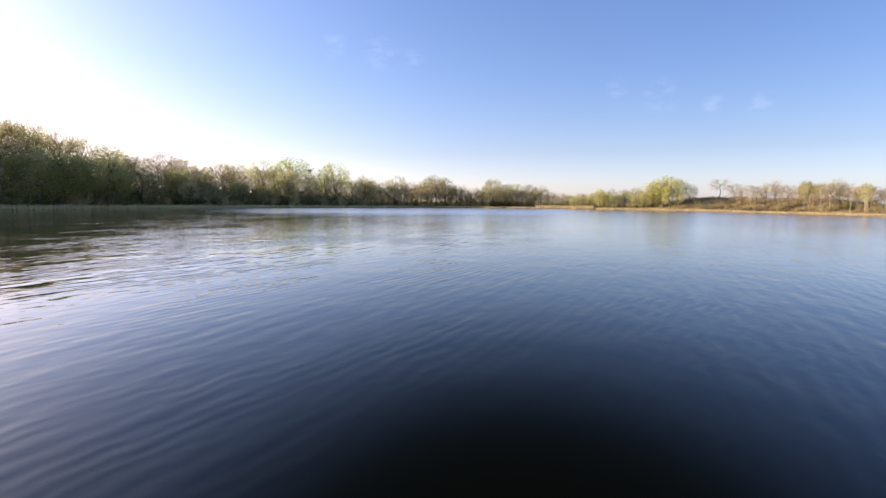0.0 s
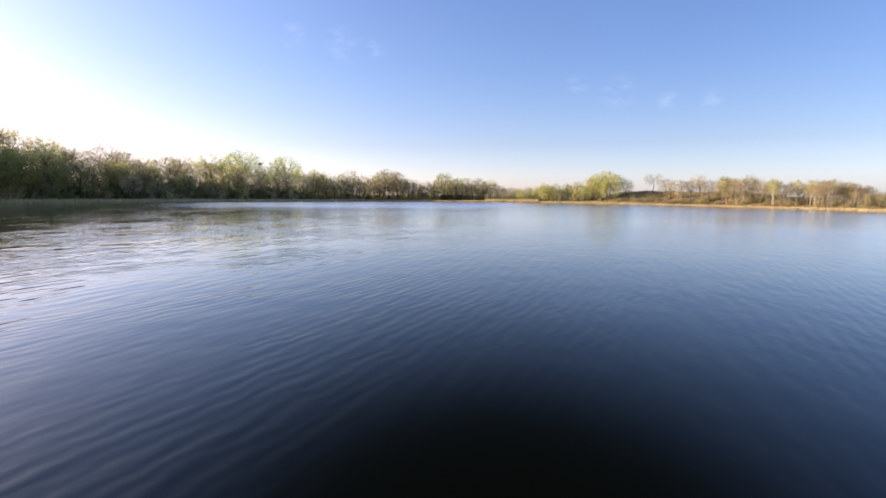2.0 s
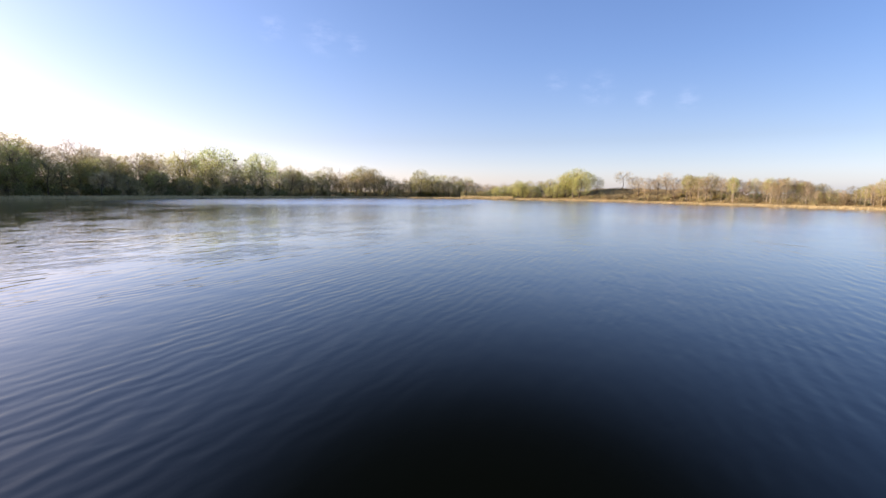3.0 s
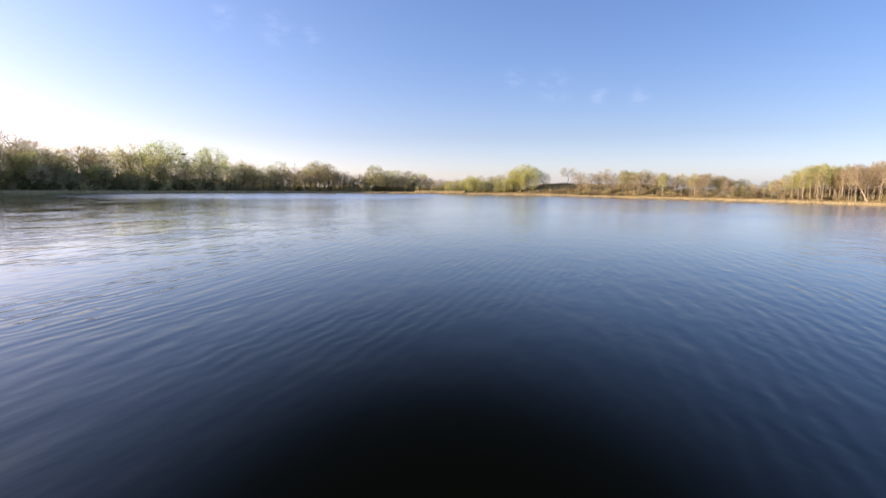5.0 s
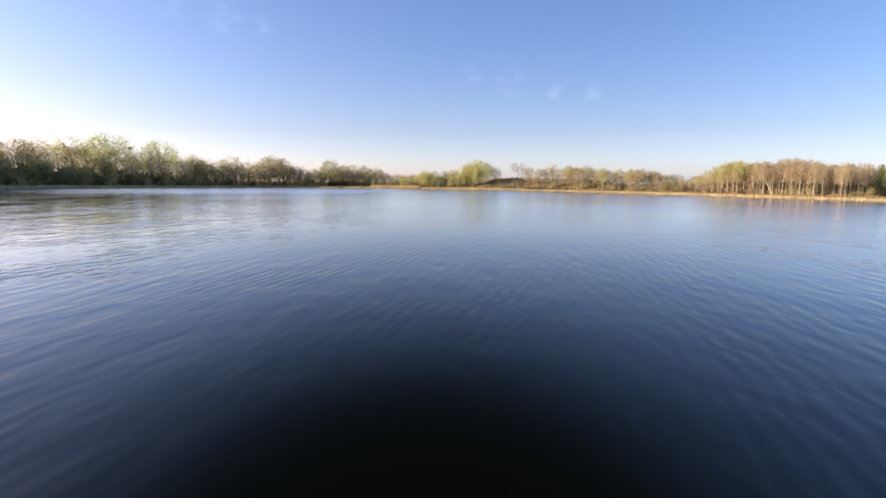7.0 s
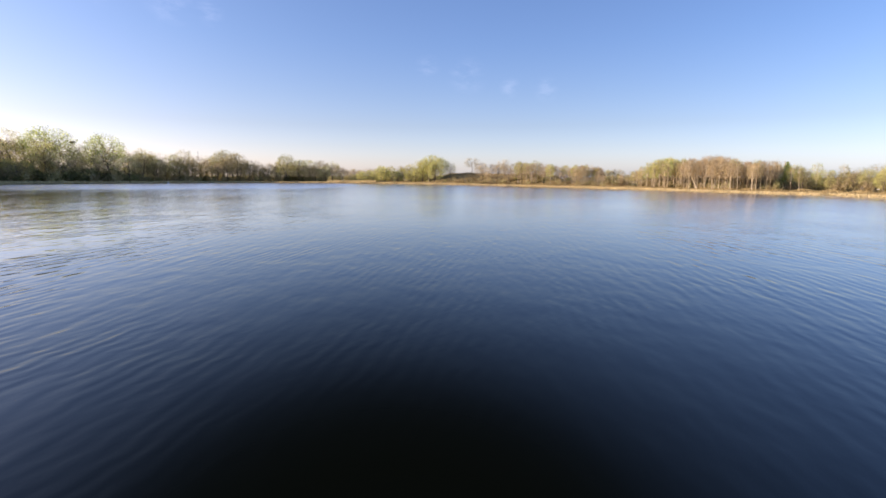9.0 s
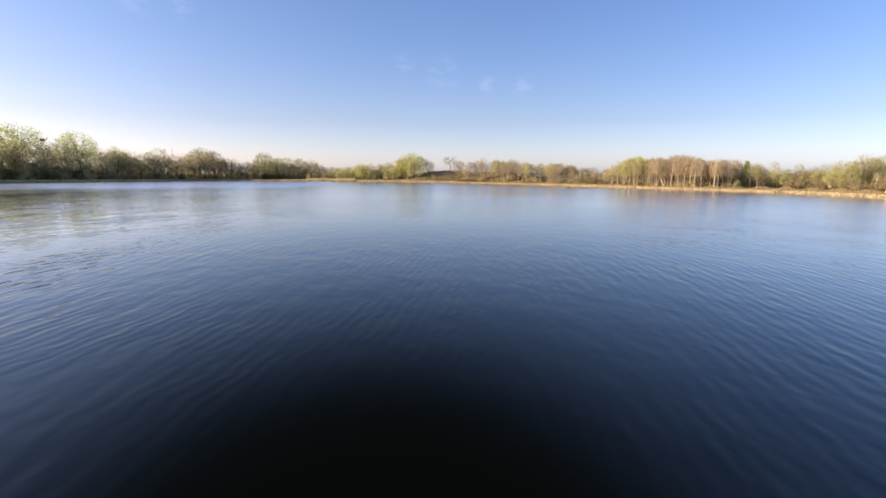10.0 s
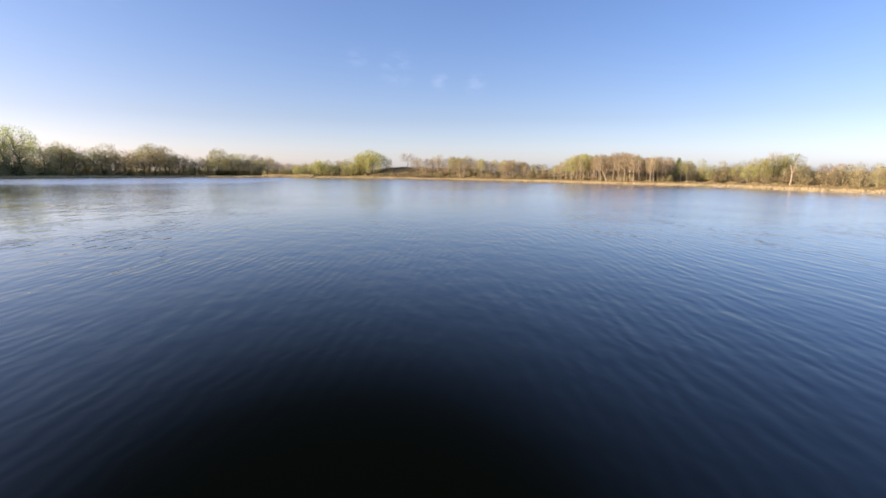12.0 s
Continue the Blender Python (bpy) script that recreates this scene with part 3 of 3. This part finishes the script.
# the trees that stand out, stretch by stretch along the shore: kind, x, y, height, crown width
HILLSIDE = [
    ("bare", -157.5, 173.7, 26.6, 14.7), ("green", -150.7, 171.3, 24.0, 17.0), ("olive", -154.5, 185.3, 23.8, 15.7), ("bare", -153.8, 195.2, 22.6, 16.6),
    ("olive", -150.2, 202.2, 20.2, 15.8), ("olive", -148.5, 212.6, 19.0, 18.1), ("green", -134.1, 194.0, 18.0, 13.8), ("bare", -140.7, 217.1, 14.5, 15.4),
    ("bare", -137.1, 236.6, 18.4, 25.2), ("olive", -129.9, 243.5, 14.0, 13.9), ("olive", -113.1, 245.3, 13.9, 19.2), ("olive", -106.9, 253.1, 15.1, 19.8),
    ("olive", -97.1, 263.0, 17.8, 18.7), ("green", -87.2, 265.9, 20.5, 28.1), ("bare", -73.3, 263.3, 15.3, 13.1), ("green", -61.1, 275.9, 20.6, 21.6),
    ("olive", -121.5, 245.8, 11.0, 15.8), ("green", -140.2, 161.6, 15.2, 21.8), ("green", -134.5, 177.7, 16.0, 22.7),
]
FAR_SHORE = [
    ("olive", -42.4, 252.5, 15.0, 14.4), ("bare", -36.5, 257.2, 14.1, 14.7), ("olive", -30.2, 265.9, 13.6, 15.2), ("olive", -22.7, 258.4, 14.9, 14.1),
    ("bare", -17.8, 267.3, 13.5, 15.3), ("green", -7.1, 268.8, 16.4, 17.3), ("olive", 1.1, 261.4, 14.9, 14.9), ("bare", 8.5, 262.3, 11.2, 13.4),
    ("bare", 16.4, 258.8, 10.0, 12.6), ("bare", 22.3, 263.7, 10.4, 11.3), ("green", 26.8, 253.7, 14.0, 13.0), ("olive", 33.8, 254.8, 11.4, 12.4),
    ("olive", 40.1, 256.1, 11.5, 12.5), ("olive", 45.1, 249.0, 11.2, 12.1), ("olive", 51.4, 251.0, 10.2, 10.7), ("bare", 55.1, 243.5, 7.7, 9.0),
    ("bare", 66.2, 262.3, 7.5, 13.4), ("bare", 74.6, 255.2, 8.0, 14.6),
]
WILLOW_BANK = [
    ("willow", 70.7, 215.6, 8.7, 6.7), ("willow", 75.7, 215.4, 8.4, 6.7), ("olive", 82.0, 217.3, 8.0, 8.8), ("willow", 84.5, 208.4, 9.4, 8.4),
    ("willow", 88.6, 202.4, 10.7, 12.5), ("willow", 93.9, 197.6, 12.7, 15.5), ("willow", 94.2, 206.3, 11.2, 12.2), ("willow", 98.3, 198.9, 10.0, 10.9),
    ("olive", 101.2, 196.1, 7.3, 7.0), ("vase", 112.3, 194.8, 7.8, 10.6), ("vase", 113.5, 185.7, 6.2, 8.4), ("vase", 117.5, 182.0, 5.3, 8.6),
    ("vase", 120.3, 180.4, 4.9, 7.7), ("vase", 118.9, 171.5, 7.2, 9.8), ("vase", 124.1, 172.4, 5.1, 7.8), ("birch", 113.8, 150.1, 9.5, 6.0),
    ("birch", 116.9, 148.6, 8.3, 5.3), ("birch", 117.1, 142.5, 9.6, 5.7), ("bare", 123.4, 144.8, 7.3, 5.8), ("birch", 118.8, 134.3, 8.2, 5.4),
]
RIDGE_END = [
    ("birch", 118.9, 134.1, 7.8, 6.1), ("birch", 122.2, 129.2, 7.8, 6.8), ("birch", 121.5, 121.9, 7.6, 5.7), ("slim", 125.5, 120.3, 7.6, 7.2),
    ("slim", 128.1, 116.6, 7.0, 6.7), ("olive", 151.6, 135.5, 6.4, 5.6), ("bare", 156.1, 135.9, 4.8, 4.4), ("olive", 149.9, 123.6, 5.2, 6.0),
    ("bare", 128.9, 97.9, 6.0, 5.0),
]
POINT_WOOD = [
    ("birch", 127.5, 92.9, 7.8, 5.1), ("birch", 130.0, 91.8, 9.0, 5.4), ("birch", 127.5, 85.8, 9.0, 5.4), ("birch", 131.6, 86.1, 8.9, 5.5),
    ("birch", 128.1, 80.0, 8.5, 4.9), ("slim", 132.2, 80.2, 9.1, 7.0), ("slim", 135.5, 78.7, 9.7, 7.2), ("slim", 134.3, 74.0, 9.7, 7.5),
    ("slim", 131.4, 68.5, 8.7, 6.1), ("birch", 130.0, 64.7, 8.3, 5.6),
]
NEAR_WOOD = [
    ("slim", 134.9, 70.5, 9.0, 7.5), ("slim", 133.8, 64.9, 7.9, 7.2), ("birch", 130.9, 59.0, 7.6, 5.9), ("slim", 136.7, 59.8, 8.0, 7.8),
    ("conifer", 144.6, 60.6, 7.3, 5.1), ("birch", 134.4, 50.6, 5.4, 4.0), ("birch", 149.4, 56.0, 6.8, 3.6), ("olive", 142.6, 48.2, 4.9, 5.7),
    ("birch", 155.8, 53.1, 6.6, 3.2), ("olive", 146.8, 44.4, 5.7, 6.6), ("olive", 150.8, 43.2, 6.1, 7.3), ("willow", 140.5, 33.7, 6.7, 7.0),
    ("bare", 143.8, 32.0, 8.9, 6.0), ("dead", 126.6, 20.2, 6.1, 4.6), ("olive", 152.3, 28.0, 5.0, 6.7), ("bare", 157.6, 26.3, 5.3, 7.7),
    ("bare", 154.3, 21.3, 5.5, 7.6), ("birch", 135.7, 11.1, 5.1, 4.2), ("bare", 154.3, 15.3, 5.3, 7.0), ("birch", 131.7, 6.4, 4.2, 3.5),
    ("bare", 153.7, 11.4, 5.5, 8.1), ("bare", 153.7, 7.3, 5.2, 7.9),
]
stands = [*HILLSIDE, *FAR_SHORE, *WILLOW_BANK, *RIDGE_END, *POINT_WOOD, *NEAR_WOOD]
for kind, x, y, tall, wide in stands:
    plant(kind, x, y, tall * (1.045 if y > 150 and x < 60 else 1.0), wide, variants=1 if kind in ("dead", "conifer") else 4)

# trees that fill the woods behind and between them, a little lower
outline = sorted((math.degrees(math.atan2(x, y)), (ground_z(x, y) + tall) / math.hypot(x, y)) for _, x, y, tall, _ in stands)
line_a, line_e = [o[0] for o in outline], [o[1] for o in outline]
fill = np.random.default_rng(5)


def fill_wood(first, last, count, kinds, near, far, share=(0.6, 0.85), slim=1.0):
    for i in range(count):
        a = first + (last - first) * (i + fill.uniform(0, 1)) / count
        s = fill.uniform(near, far)
        p = spot(a, s)
        tall = float(np.interp(a, line_a, line_e)) * math.hypot(p.x, p.y) * fill.uniform(*share) - p.z
        if tall > 2.0:
            plant(kinds[int(fill.integers(len(kinds)))], p.x, p.y, tall, tall * fill.uniform(0.7, 1.0) * slim)


fill_wood(-64, -26, 48, ("bare", "olive", "olive"), 24, 85, (0.82, 0.98), 1.35)
fill_wood(-30, -16, 8, ("olive", "bare"), 18, 40, (0.78, 0.94), 1.1)
fill_wood(-28, -8, 18, ("bare", "olive", "olive"), 26, 70, (0.78, 0.96), 1.25)
fill_wood(-64, -26, 46, ("bare", "olive", "green"), 9, 28, (0.55, 0.85), 1.35)
fill_wood(-28, -8, 22, ("bare", "olive", "green"), 9, 28, (0.45, 0.76), 1.25)
fill_wood(-10, 11.5, 48, ("bare", "olive"), 9, 40, (0.7, 0.93), 1.2)
fill_wood(11, 15, 10, ("bare",), 45, 90, (0.75, 0.95))
fill_wood(14.5, 25.5, 36, ("willow", "willow", "willow", "birch"), 6, 18, (0.62, 0.94))
fill_wood(44, 49.5, 18, ("slim",), 6, 20, (0.85, 1.0), 0.8)
fill_wood(31.5, 38, 14, ("vase", "vase", "slim", "bare"), 6, 30, (0.8, 1.0), 1.1)
fill_wood(36, 50, 14, ("vase", "birch"), 8, 26, (0.85, 1.0), 1.0)
fill_wood(35, 51, 22, ("birch", "slim", "slim"), 5, 20, (0.5, 0.78), 0.65)
fill_wood(37, 51, 36, ("birch", "slim", "slim"), 6, 18, (0.85, 1.0), 0.7)
fill_wood(46, 54, 12, ("olive", "bare"), 40, 80, (0.7, 0.9))
fill_wood(51.5, 57.5, 42, ("birch", "birch", "birch", "slim"), 6, 30, (0.8, 0.99), 0.6)
fill_wood(57, 67, 100, ("slim",), 6, 30, (0.8, 0.99), 0.65)
fill_wood(66, 78, 30, ("olive", "birch", "willow", "willow"), 14, 50, (0.65, 0.95))
fill_wood(77, 96, 48, ("bare", "olive", "slim", "birch"), 10, 40, (0.75, 0.97), 0.8)


def scatter_bushes(first, last, count, kinds, near, far, low, tall_most):
    for i in range(count):
        a = first + (last - first) * (i + fill.uniform(0, 1)) / count
        p = spot(a, fill.uniform(near, far))
        tall = fill.uniform(low, tall_most)
        plant(kinds[int(fill.integers(len(kinds)))], p.x, p.y, tall, tall * fill.uniform(1.1, 1.6), "bushes on the banks", 3)


def undergrowth(first, last, count, kinds, near, far, low, tall_most):
    """Brush deep in the woods, too dense to tell apart: one joined mesh."""
    verts, faces, index, mats, at = [], [], [], [], 0
    for i in range(count):
        a = first + (last - first) * (i + fill.uniform(0, 1)) / count
        p = spot(a, fill.uniform(near, far))
        tall, turn, kind = fill.uniform(low, tall_most), fill.uniform(0, 6.28), kinds[int(fill.integers(len(kinds)))]
        source = next(o for o in grown[(kind, int(fill.integers(3)))].children if o.name.startswith("foliage")).data
        co = np.empty(len(source.vertices) * 3)
        source.vertices.foreach_get("co", co)
        co = co.reshape(-1, 3) * np.array([tall / 3 * 1.1, tall / 3 * 1.1, tall / 3])
        c, s = math.cos(turn), math.sin(turn)
        verts.append(np.stack([co[:, 0] * c - co[:, 1] * s + p.x, co[:, 0] * s + co[:, 1] * c + p.y, co[:, 2] + p.z], 1))
        corner = np.empty(len(source.polygons) * 4, np.int32)
        source.polygons.foreach_get("vertices", corner)
        faces.append(corner.reshape(-1, 4) + at)
        slot = np.empty(len(source.polygons), np.int32)
        source.polygons.foreach_get("material_index", slot)
        for m in source.materials:
            if m not in mats:
                mats.append(m)
        index.append(np.array([mats.index(m) for m in source.materials])[slot])
        at += len(co)
    me = mesh_of("undergrowth", np.concatenate(verts), np.concatenate(faces).tolist(), mats, np.concatenate(index))
    tagged(new("undergrowth", me), "dense brush of brown and dull green twigs in the wood", "undergrowth", "undergrowth in the woods", "stuff")


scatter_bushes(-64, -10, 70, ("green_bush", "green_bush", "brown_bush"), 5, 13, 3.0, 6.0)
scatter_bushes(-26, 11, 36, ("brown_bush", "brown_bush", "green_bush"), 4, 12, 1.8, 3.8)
scatter_bushes(16, 24, 14, ("gold_bush", "brown_bush"), 6, 18, 1.4, 3.2)
scatter_bushes(24, 33, 10, ("gold_bush", "brown_bush", "brown_bush"), 7, 26, 0.8, 1.8)
scatter_bushes(28, 37, 56, ("brown_bush",), 4, 18, 1.3, 2.6)
scatter_bushes(35, 51, 84, ("brown_bush",) * 11 + ("gold_bush",), 6, 22, 1.2, 2.8)
scatter_bushes(50, 68, 66, ("brown_bush",), 9, 26, 1.3, 2.8)
scatter_bushes(66, 96, 60, ("brown_bush",), 10, 34, 1.8, 4.0)
scatter_bushes(66, 96, 8, ("gold_bush",), 12, 30, 1.5, 2.6)
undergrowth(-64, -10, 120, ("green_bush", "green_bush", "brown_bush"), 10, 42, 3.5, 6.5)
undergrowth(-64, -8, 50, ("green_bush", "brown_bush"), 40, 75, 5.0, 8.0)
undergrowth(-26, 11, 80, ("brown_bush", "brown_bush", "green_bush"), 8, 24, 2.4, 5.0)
undergrowth(-30, 19, 110, ("brown_bush",), 25, 60, 3.0, 6.0)
undergrowth(53, 68, 60, ("brown_bush",), 22, 46, 3.0, 5.2)
undergrowth(66, 96, 50, ("brown_bush",), 20, 50, 2.6, 5.0)


# ---- reeds and dry grass along the waterline ----
def reed_bed(first, last, tall_first, tall_last, deep, per_metre, seed, near=-0.7, name="reed_bed", label="strip of dry straw-coloured reeds along the waterline", mat=REED):
    rng = np.random.default_rng(seed)
    length = radians(last - first) * shore((first + last) / 2)
    n = int(length * per_metre)
    verts, faces = [], []
    for i in range(n):
        u = rng.uniform(0, 1)
        a = first + (last - first) * u
        clump = 0.94 + 0.08 * math.sin(a * 5 + 3 * math.sin(a * 1.7)) + 0.04 * math.sin(a * 17)
        p = spot(a, rng.uniform(near, deep))
        z0 = max(p.z, -0.4) - 0.05
        h = (tall_first + (tall_last - tall_first) * u) * rng.uniform(0.8, 1.04) * clump
        t, w = rng.uniform(0, 6.28), rng.uniform(0.025, 0.05)
        cx, cy, bx, by = math.cos(t) * w, math.sin(t) * w, rng.normal() * 0.16 * h, rng.normal() * 0.16 * h
        k = len(verts)
        verts += [(p.x - cx, p.y - cy, z0), (p.x + cx, p.y + cy, z0), (p.x + bx * 0.4 + cx, p.y + by * 0.4 + cy, z0 + h * 0.65),
                  (p.x + bx * 0.4 - cx, p.y + by * 0.4 - cy, z0 + h * 0.65), (p.x + bx, p.y + by, z0 + h)]
        faces += [(k, k + 1, k + 2, k + 3), (k + 3, k + 2, k + 4)]
    ob = new(name, mesh_of(name, verts, faces, [mat]))
    tagged(ob, label, "reeds" if mat == REED else "grass", "reed beds" if mat == REED else "dry grass on the banks", "stuff")


reed_bed(-64, -38, 1.3, 1.3, 5, 80, 1)
reed_bed(-38, -20, 1.3, 1.1, 4, 80, 2)
reed_bed(-20, -4, 1.2, 0.9, 3, 70, 3)
reed_bed(-4, 11, 0.8, 0.8, 2, 70, 4)
reed_bed(11, 17.5, 1.2, 1.2, 5, 90, 5)
reed_bed(17.5, 32, 0.6, 0.7, 2.5, 80, 6)
reed_bed(32, 50, 0.5, 0.42, 2.5, 110, 7)
reed_bed(50, 68, 0.42, 0.38, 3, 130, 8)
reed_bed(68, 96, 0.38, 0.4, 3, 130, 9)
TUFTS = "rough brown dry grass on the bank behind the reeds"
reed_bed(19, 34, 0.5, 0.5, 34, 190, 10, 2.5, "dry_grass", TUFTS, GRASS)
reed_bed(34, 51, 0.45, 0.45, 16, 110, 11, 2.5, "dry_grass", TUFTS, GRASS)
reed_bed(51, 96, 0.4, 0.4, 14, 110, 12, 3.0, "dry_grass", TUFTS, GRASS)


# ---- buildings, mast and buoy ----
def part(name, bm, mat, parent, label=""):
    me = bpy.data.meshes.new(name)
    bm.to_mesh(me)
    bm.free()
    me.materials.append(mat)
    ob = new(name, me)
    ob.parent = parent
    return tagged(ob, label)


def box(bm, x0, x1, y0, y1, z0, z1):
    made = bmesh.ops.create_cube(bm, size=1.0)
    bmesh.ops.scale(bm, vec=(x1 - x0, y1 - y0, z1 - z0), verts=made["verts"])
    bmesh.ops.translate(bm, vec=((x0 + x1) / 2, (y0 + y1) / 2, (z0 + z1) / 2), verts=made["verts"])


PLASTER = plain("pale_plaster", (0.7, 0.66, 0.6))
TILES = plain("pale_roof", (0.55, 0.47, 0.42))
PANE = plain("dark_pane", (0.04, 0.05, 0.06), 0.15)
STEEL = plain("galvanised_steel", (0.5, 0.5, 0.5), 0.45)
BUOY = plain("white_plastic", (0.8, 0.8, 0.78), 0.4)


def build_house(a, s, turn, long, label):
    p = spot(a, s)
    house = tagged(new("house"), label, "house", "houses behind the trees")
    house.matrix_basis = pose(p.x, p.y, p.z, 0, 0, turn) @ Matrix.Diagonal((0.55, 0.55, 0.5, 1))
    bm = bmesh.new()
    box(bm, -long / 2, long / 2, -2.5, 2.5, -0.5, 2.4)
    part("wall", bm, PLASTER, house)
    bm = bmesh.new()
    for y in (-2.9, 2.9):
        vs = [bm.verts.new(v) for v in ((-long / 2 - 0.4, y, 2.25), (long / 2 + 0.4, y, 2.25), (long / 2 + 0.4, 0, 3.9), (-long / 2 - 0.4, 0, 3.9),
                                        (-long / 2 - 0.4, y, 2.4), (long / 2 + 0.4, y, 2.4), (long / 2 + 0.4, 0, 4.1), (-long / 2 - 0.4, 0, 4.1))]
        for f in ((0, 1, 2, 3), (4, 5, 6, 7), (0, 1, 5, 4), (1, 2, 6, 5), (2, 3, 7, 6), (3, 0, 4, 7)):
            bm.faces.new([vs[i] for i in f])
    bmesh.ops.recalc_face_normals(bm, faces=bm.faces)
    part("roof", bm, TILES, house, "pale pitched roof")
    for x in (-long / 4, long / 4):
        bm = bmesh.new()
        box(bm, x - 0.5, x + 0.5, -2.54, -2.46, 0.9, 1.9)
        part("window", bm, PANE, house, "dark window")


build_house(42.0, 38, -38, 4.6, "low pale house glimpsed behind the ridge trees")
build_house(73.0, 40, -70, 7.0, "low pale house half hidden behind bushes")


def build_mast():
    x, y = -38.0, 470.0
    z = ground_z(x, y)
    mast = tagged(new("radio_mast"), "thin grey lattice mast far behind the trees", "mast")
    mast.matrix_basis = pose(x, y, z)
    tall = 25.0
    for k in range(3):
        c, s = math.cos(k * 2.094), math.sin(k * 2.094)
        v, f = tubes([(np.array([c * 0.9, s * 0.9, -0.5]), np.array([c * 0.2, s * 0.2, tall]), 0.09, 0.06)], 6)
        leg = new("leg", mesh_of("leg", v, f, [STEEL]))
        leg.parent = mast
    for k in range(12):
        r0, r1, z0, z1 = 0.9 - 0.058 * k, 0.9 - 0.058 * (k + 1), tall * k / 12, tall * (k + 1) / 12
        segs = []
        for j in range(3):
            t0, t1 = j * 2.094, (j + 1) * 2.094
            segs.append((np.array([math.cos(t0) * r0, math.sin(t0) * r0, z0]), np.array([math.cos(t1) * r1, math.sin(t1) * r1, z1]), 0.04, 0.04))
        v, f = tubes(segs, 4)
        brace = new("brace", mesh_of("brace", v, f, [STEEL]))
        brace.parent = mast


def build_buoy():
    p = spot(-7.0, -5.0)
    buoy = tagged(new("buoy"), "small white buoy floating close to the shore", "buoy")
    buoy.matrix_basis = pose(p.x, p.y, 0.0, 4, 3, 0)
    profile = ((0.0, -0.35), (0.3, -0.3), (0.42, 0.0), (0.38, 0.25), (0.14, 0.45), (0.1, 0.9), (0.0, 0.95))
    verts, faces = [], []
    for r, z in profile:
        for k in range(14):
            verts.append((r * math.cos(k * math.tau / 14), r * math.sin(k * math.tau / 14), z))
    for j in range(len(profile) - 1):
        for k in range(14):
            faces.append((j * 14 + k, j * 14 + (k + 1) % 14, (j + 1) * 14 + (k + 1) % 14, (j + 1) * 14 + k))
    body = new("float", mesh_of("float", verts, faces, [BUOY], smooth_shade=True))
    body.parent = buoy


def build_leaning_trunk():
    rng = np.random.default_rng(8)
    foot, head = Vector((125.1, 71.7, 0)), Vector((125.4, 76.4, 6.8))
    foot.z = ground_z(foot.x, foot.y) - 0.2
    way = np.array(head - foot)
    tree = tagged(new("leaning_dead_tree"), "pale dead trunk leaning against the shore wood", "tree")
    tree.matrix_basis = pose(*foot)
    pts = [way * q + np.array([0, 0, 0.35 * math.sin(q * 3.1)]) for q in np.linspace(0, 1, 9)]
    v, f = tubes([(pts[k], pts[k + 1], 0.13 - 0.011 * k, 0.119 - 0.011 * k) for k in range(8)], 8)
    stem = new("trunk", mesh_of("trunk", v, f, [BARK_WHITE], smooth_shade=True))
    stem.parent = tree
    segs = []
    for k in range(12):
        at, d = along(pts, rng.uniform(0.55, 0.98))
        bough, _ = curve(rng, at, d / np.linalg.norm(d) + rng.normal(size=3) * 0.6, rng.uniform(0.5, 1.3), 3, 0.1, 0.2)
        segs += [(bough[j], bough[j + 1], 0.04 - 0.01 * j, 0.03 - 0.01 * j) for j in range(3)]
    v, f = tubes(segs, 4)
    limb = new("limb", mesh_of("limb", v, f, [BARK_WHITE]))
    limb.parent = tree


def build_nest():
    """A big stick nest in the top of the bare tree on the shore."""
    rng = np.random.default_rng(21)
    nest = tagged(new("bird_nest"), "large dark stick nest in a bare treetop", "nest")
    nest.matrix_basis = pose(-73.2, 263.6, 19.5)
    cup, fork = [], []
    for k in range(150):
        a, z = rng.uniform(0, 6.28), rng.uniform(0.0, 0.9)
        r = 0.55 + 0.4 * z + rng.normal() * 0.06
        turn = a + 1.57 + rng.normal() * 0.4
        mid = np.array([math.cos(a) * r, math.sin(a) * r, z])
        half = np.array([math.cos(turn), math.sin(turn), rng.normal() * 0.18]) * rng.uniform(0.35, 0.7)
        cup.append((mid - half, mid + half, 0.035, 0.02))
    for k in range(5):
        a = k * 1.26 + 0.3
        fork.append((np.array([0.0, 0.0, -2.4]), np.array([math.cos(a) * 0.6, math.sin(a) * 0.6, 0.15]), 0.07, 0.05))
    for name, segs in (("sticks", cup), ("fork", fork)):
        v, f = tubes(segs, 5)
        piece = new(name, mesh_of(name, v, f, [TWIG_RUSSET]))
        piece.parent = nest


build_leaning_trunk()
build_nest()
build_mast()
build_buoy()
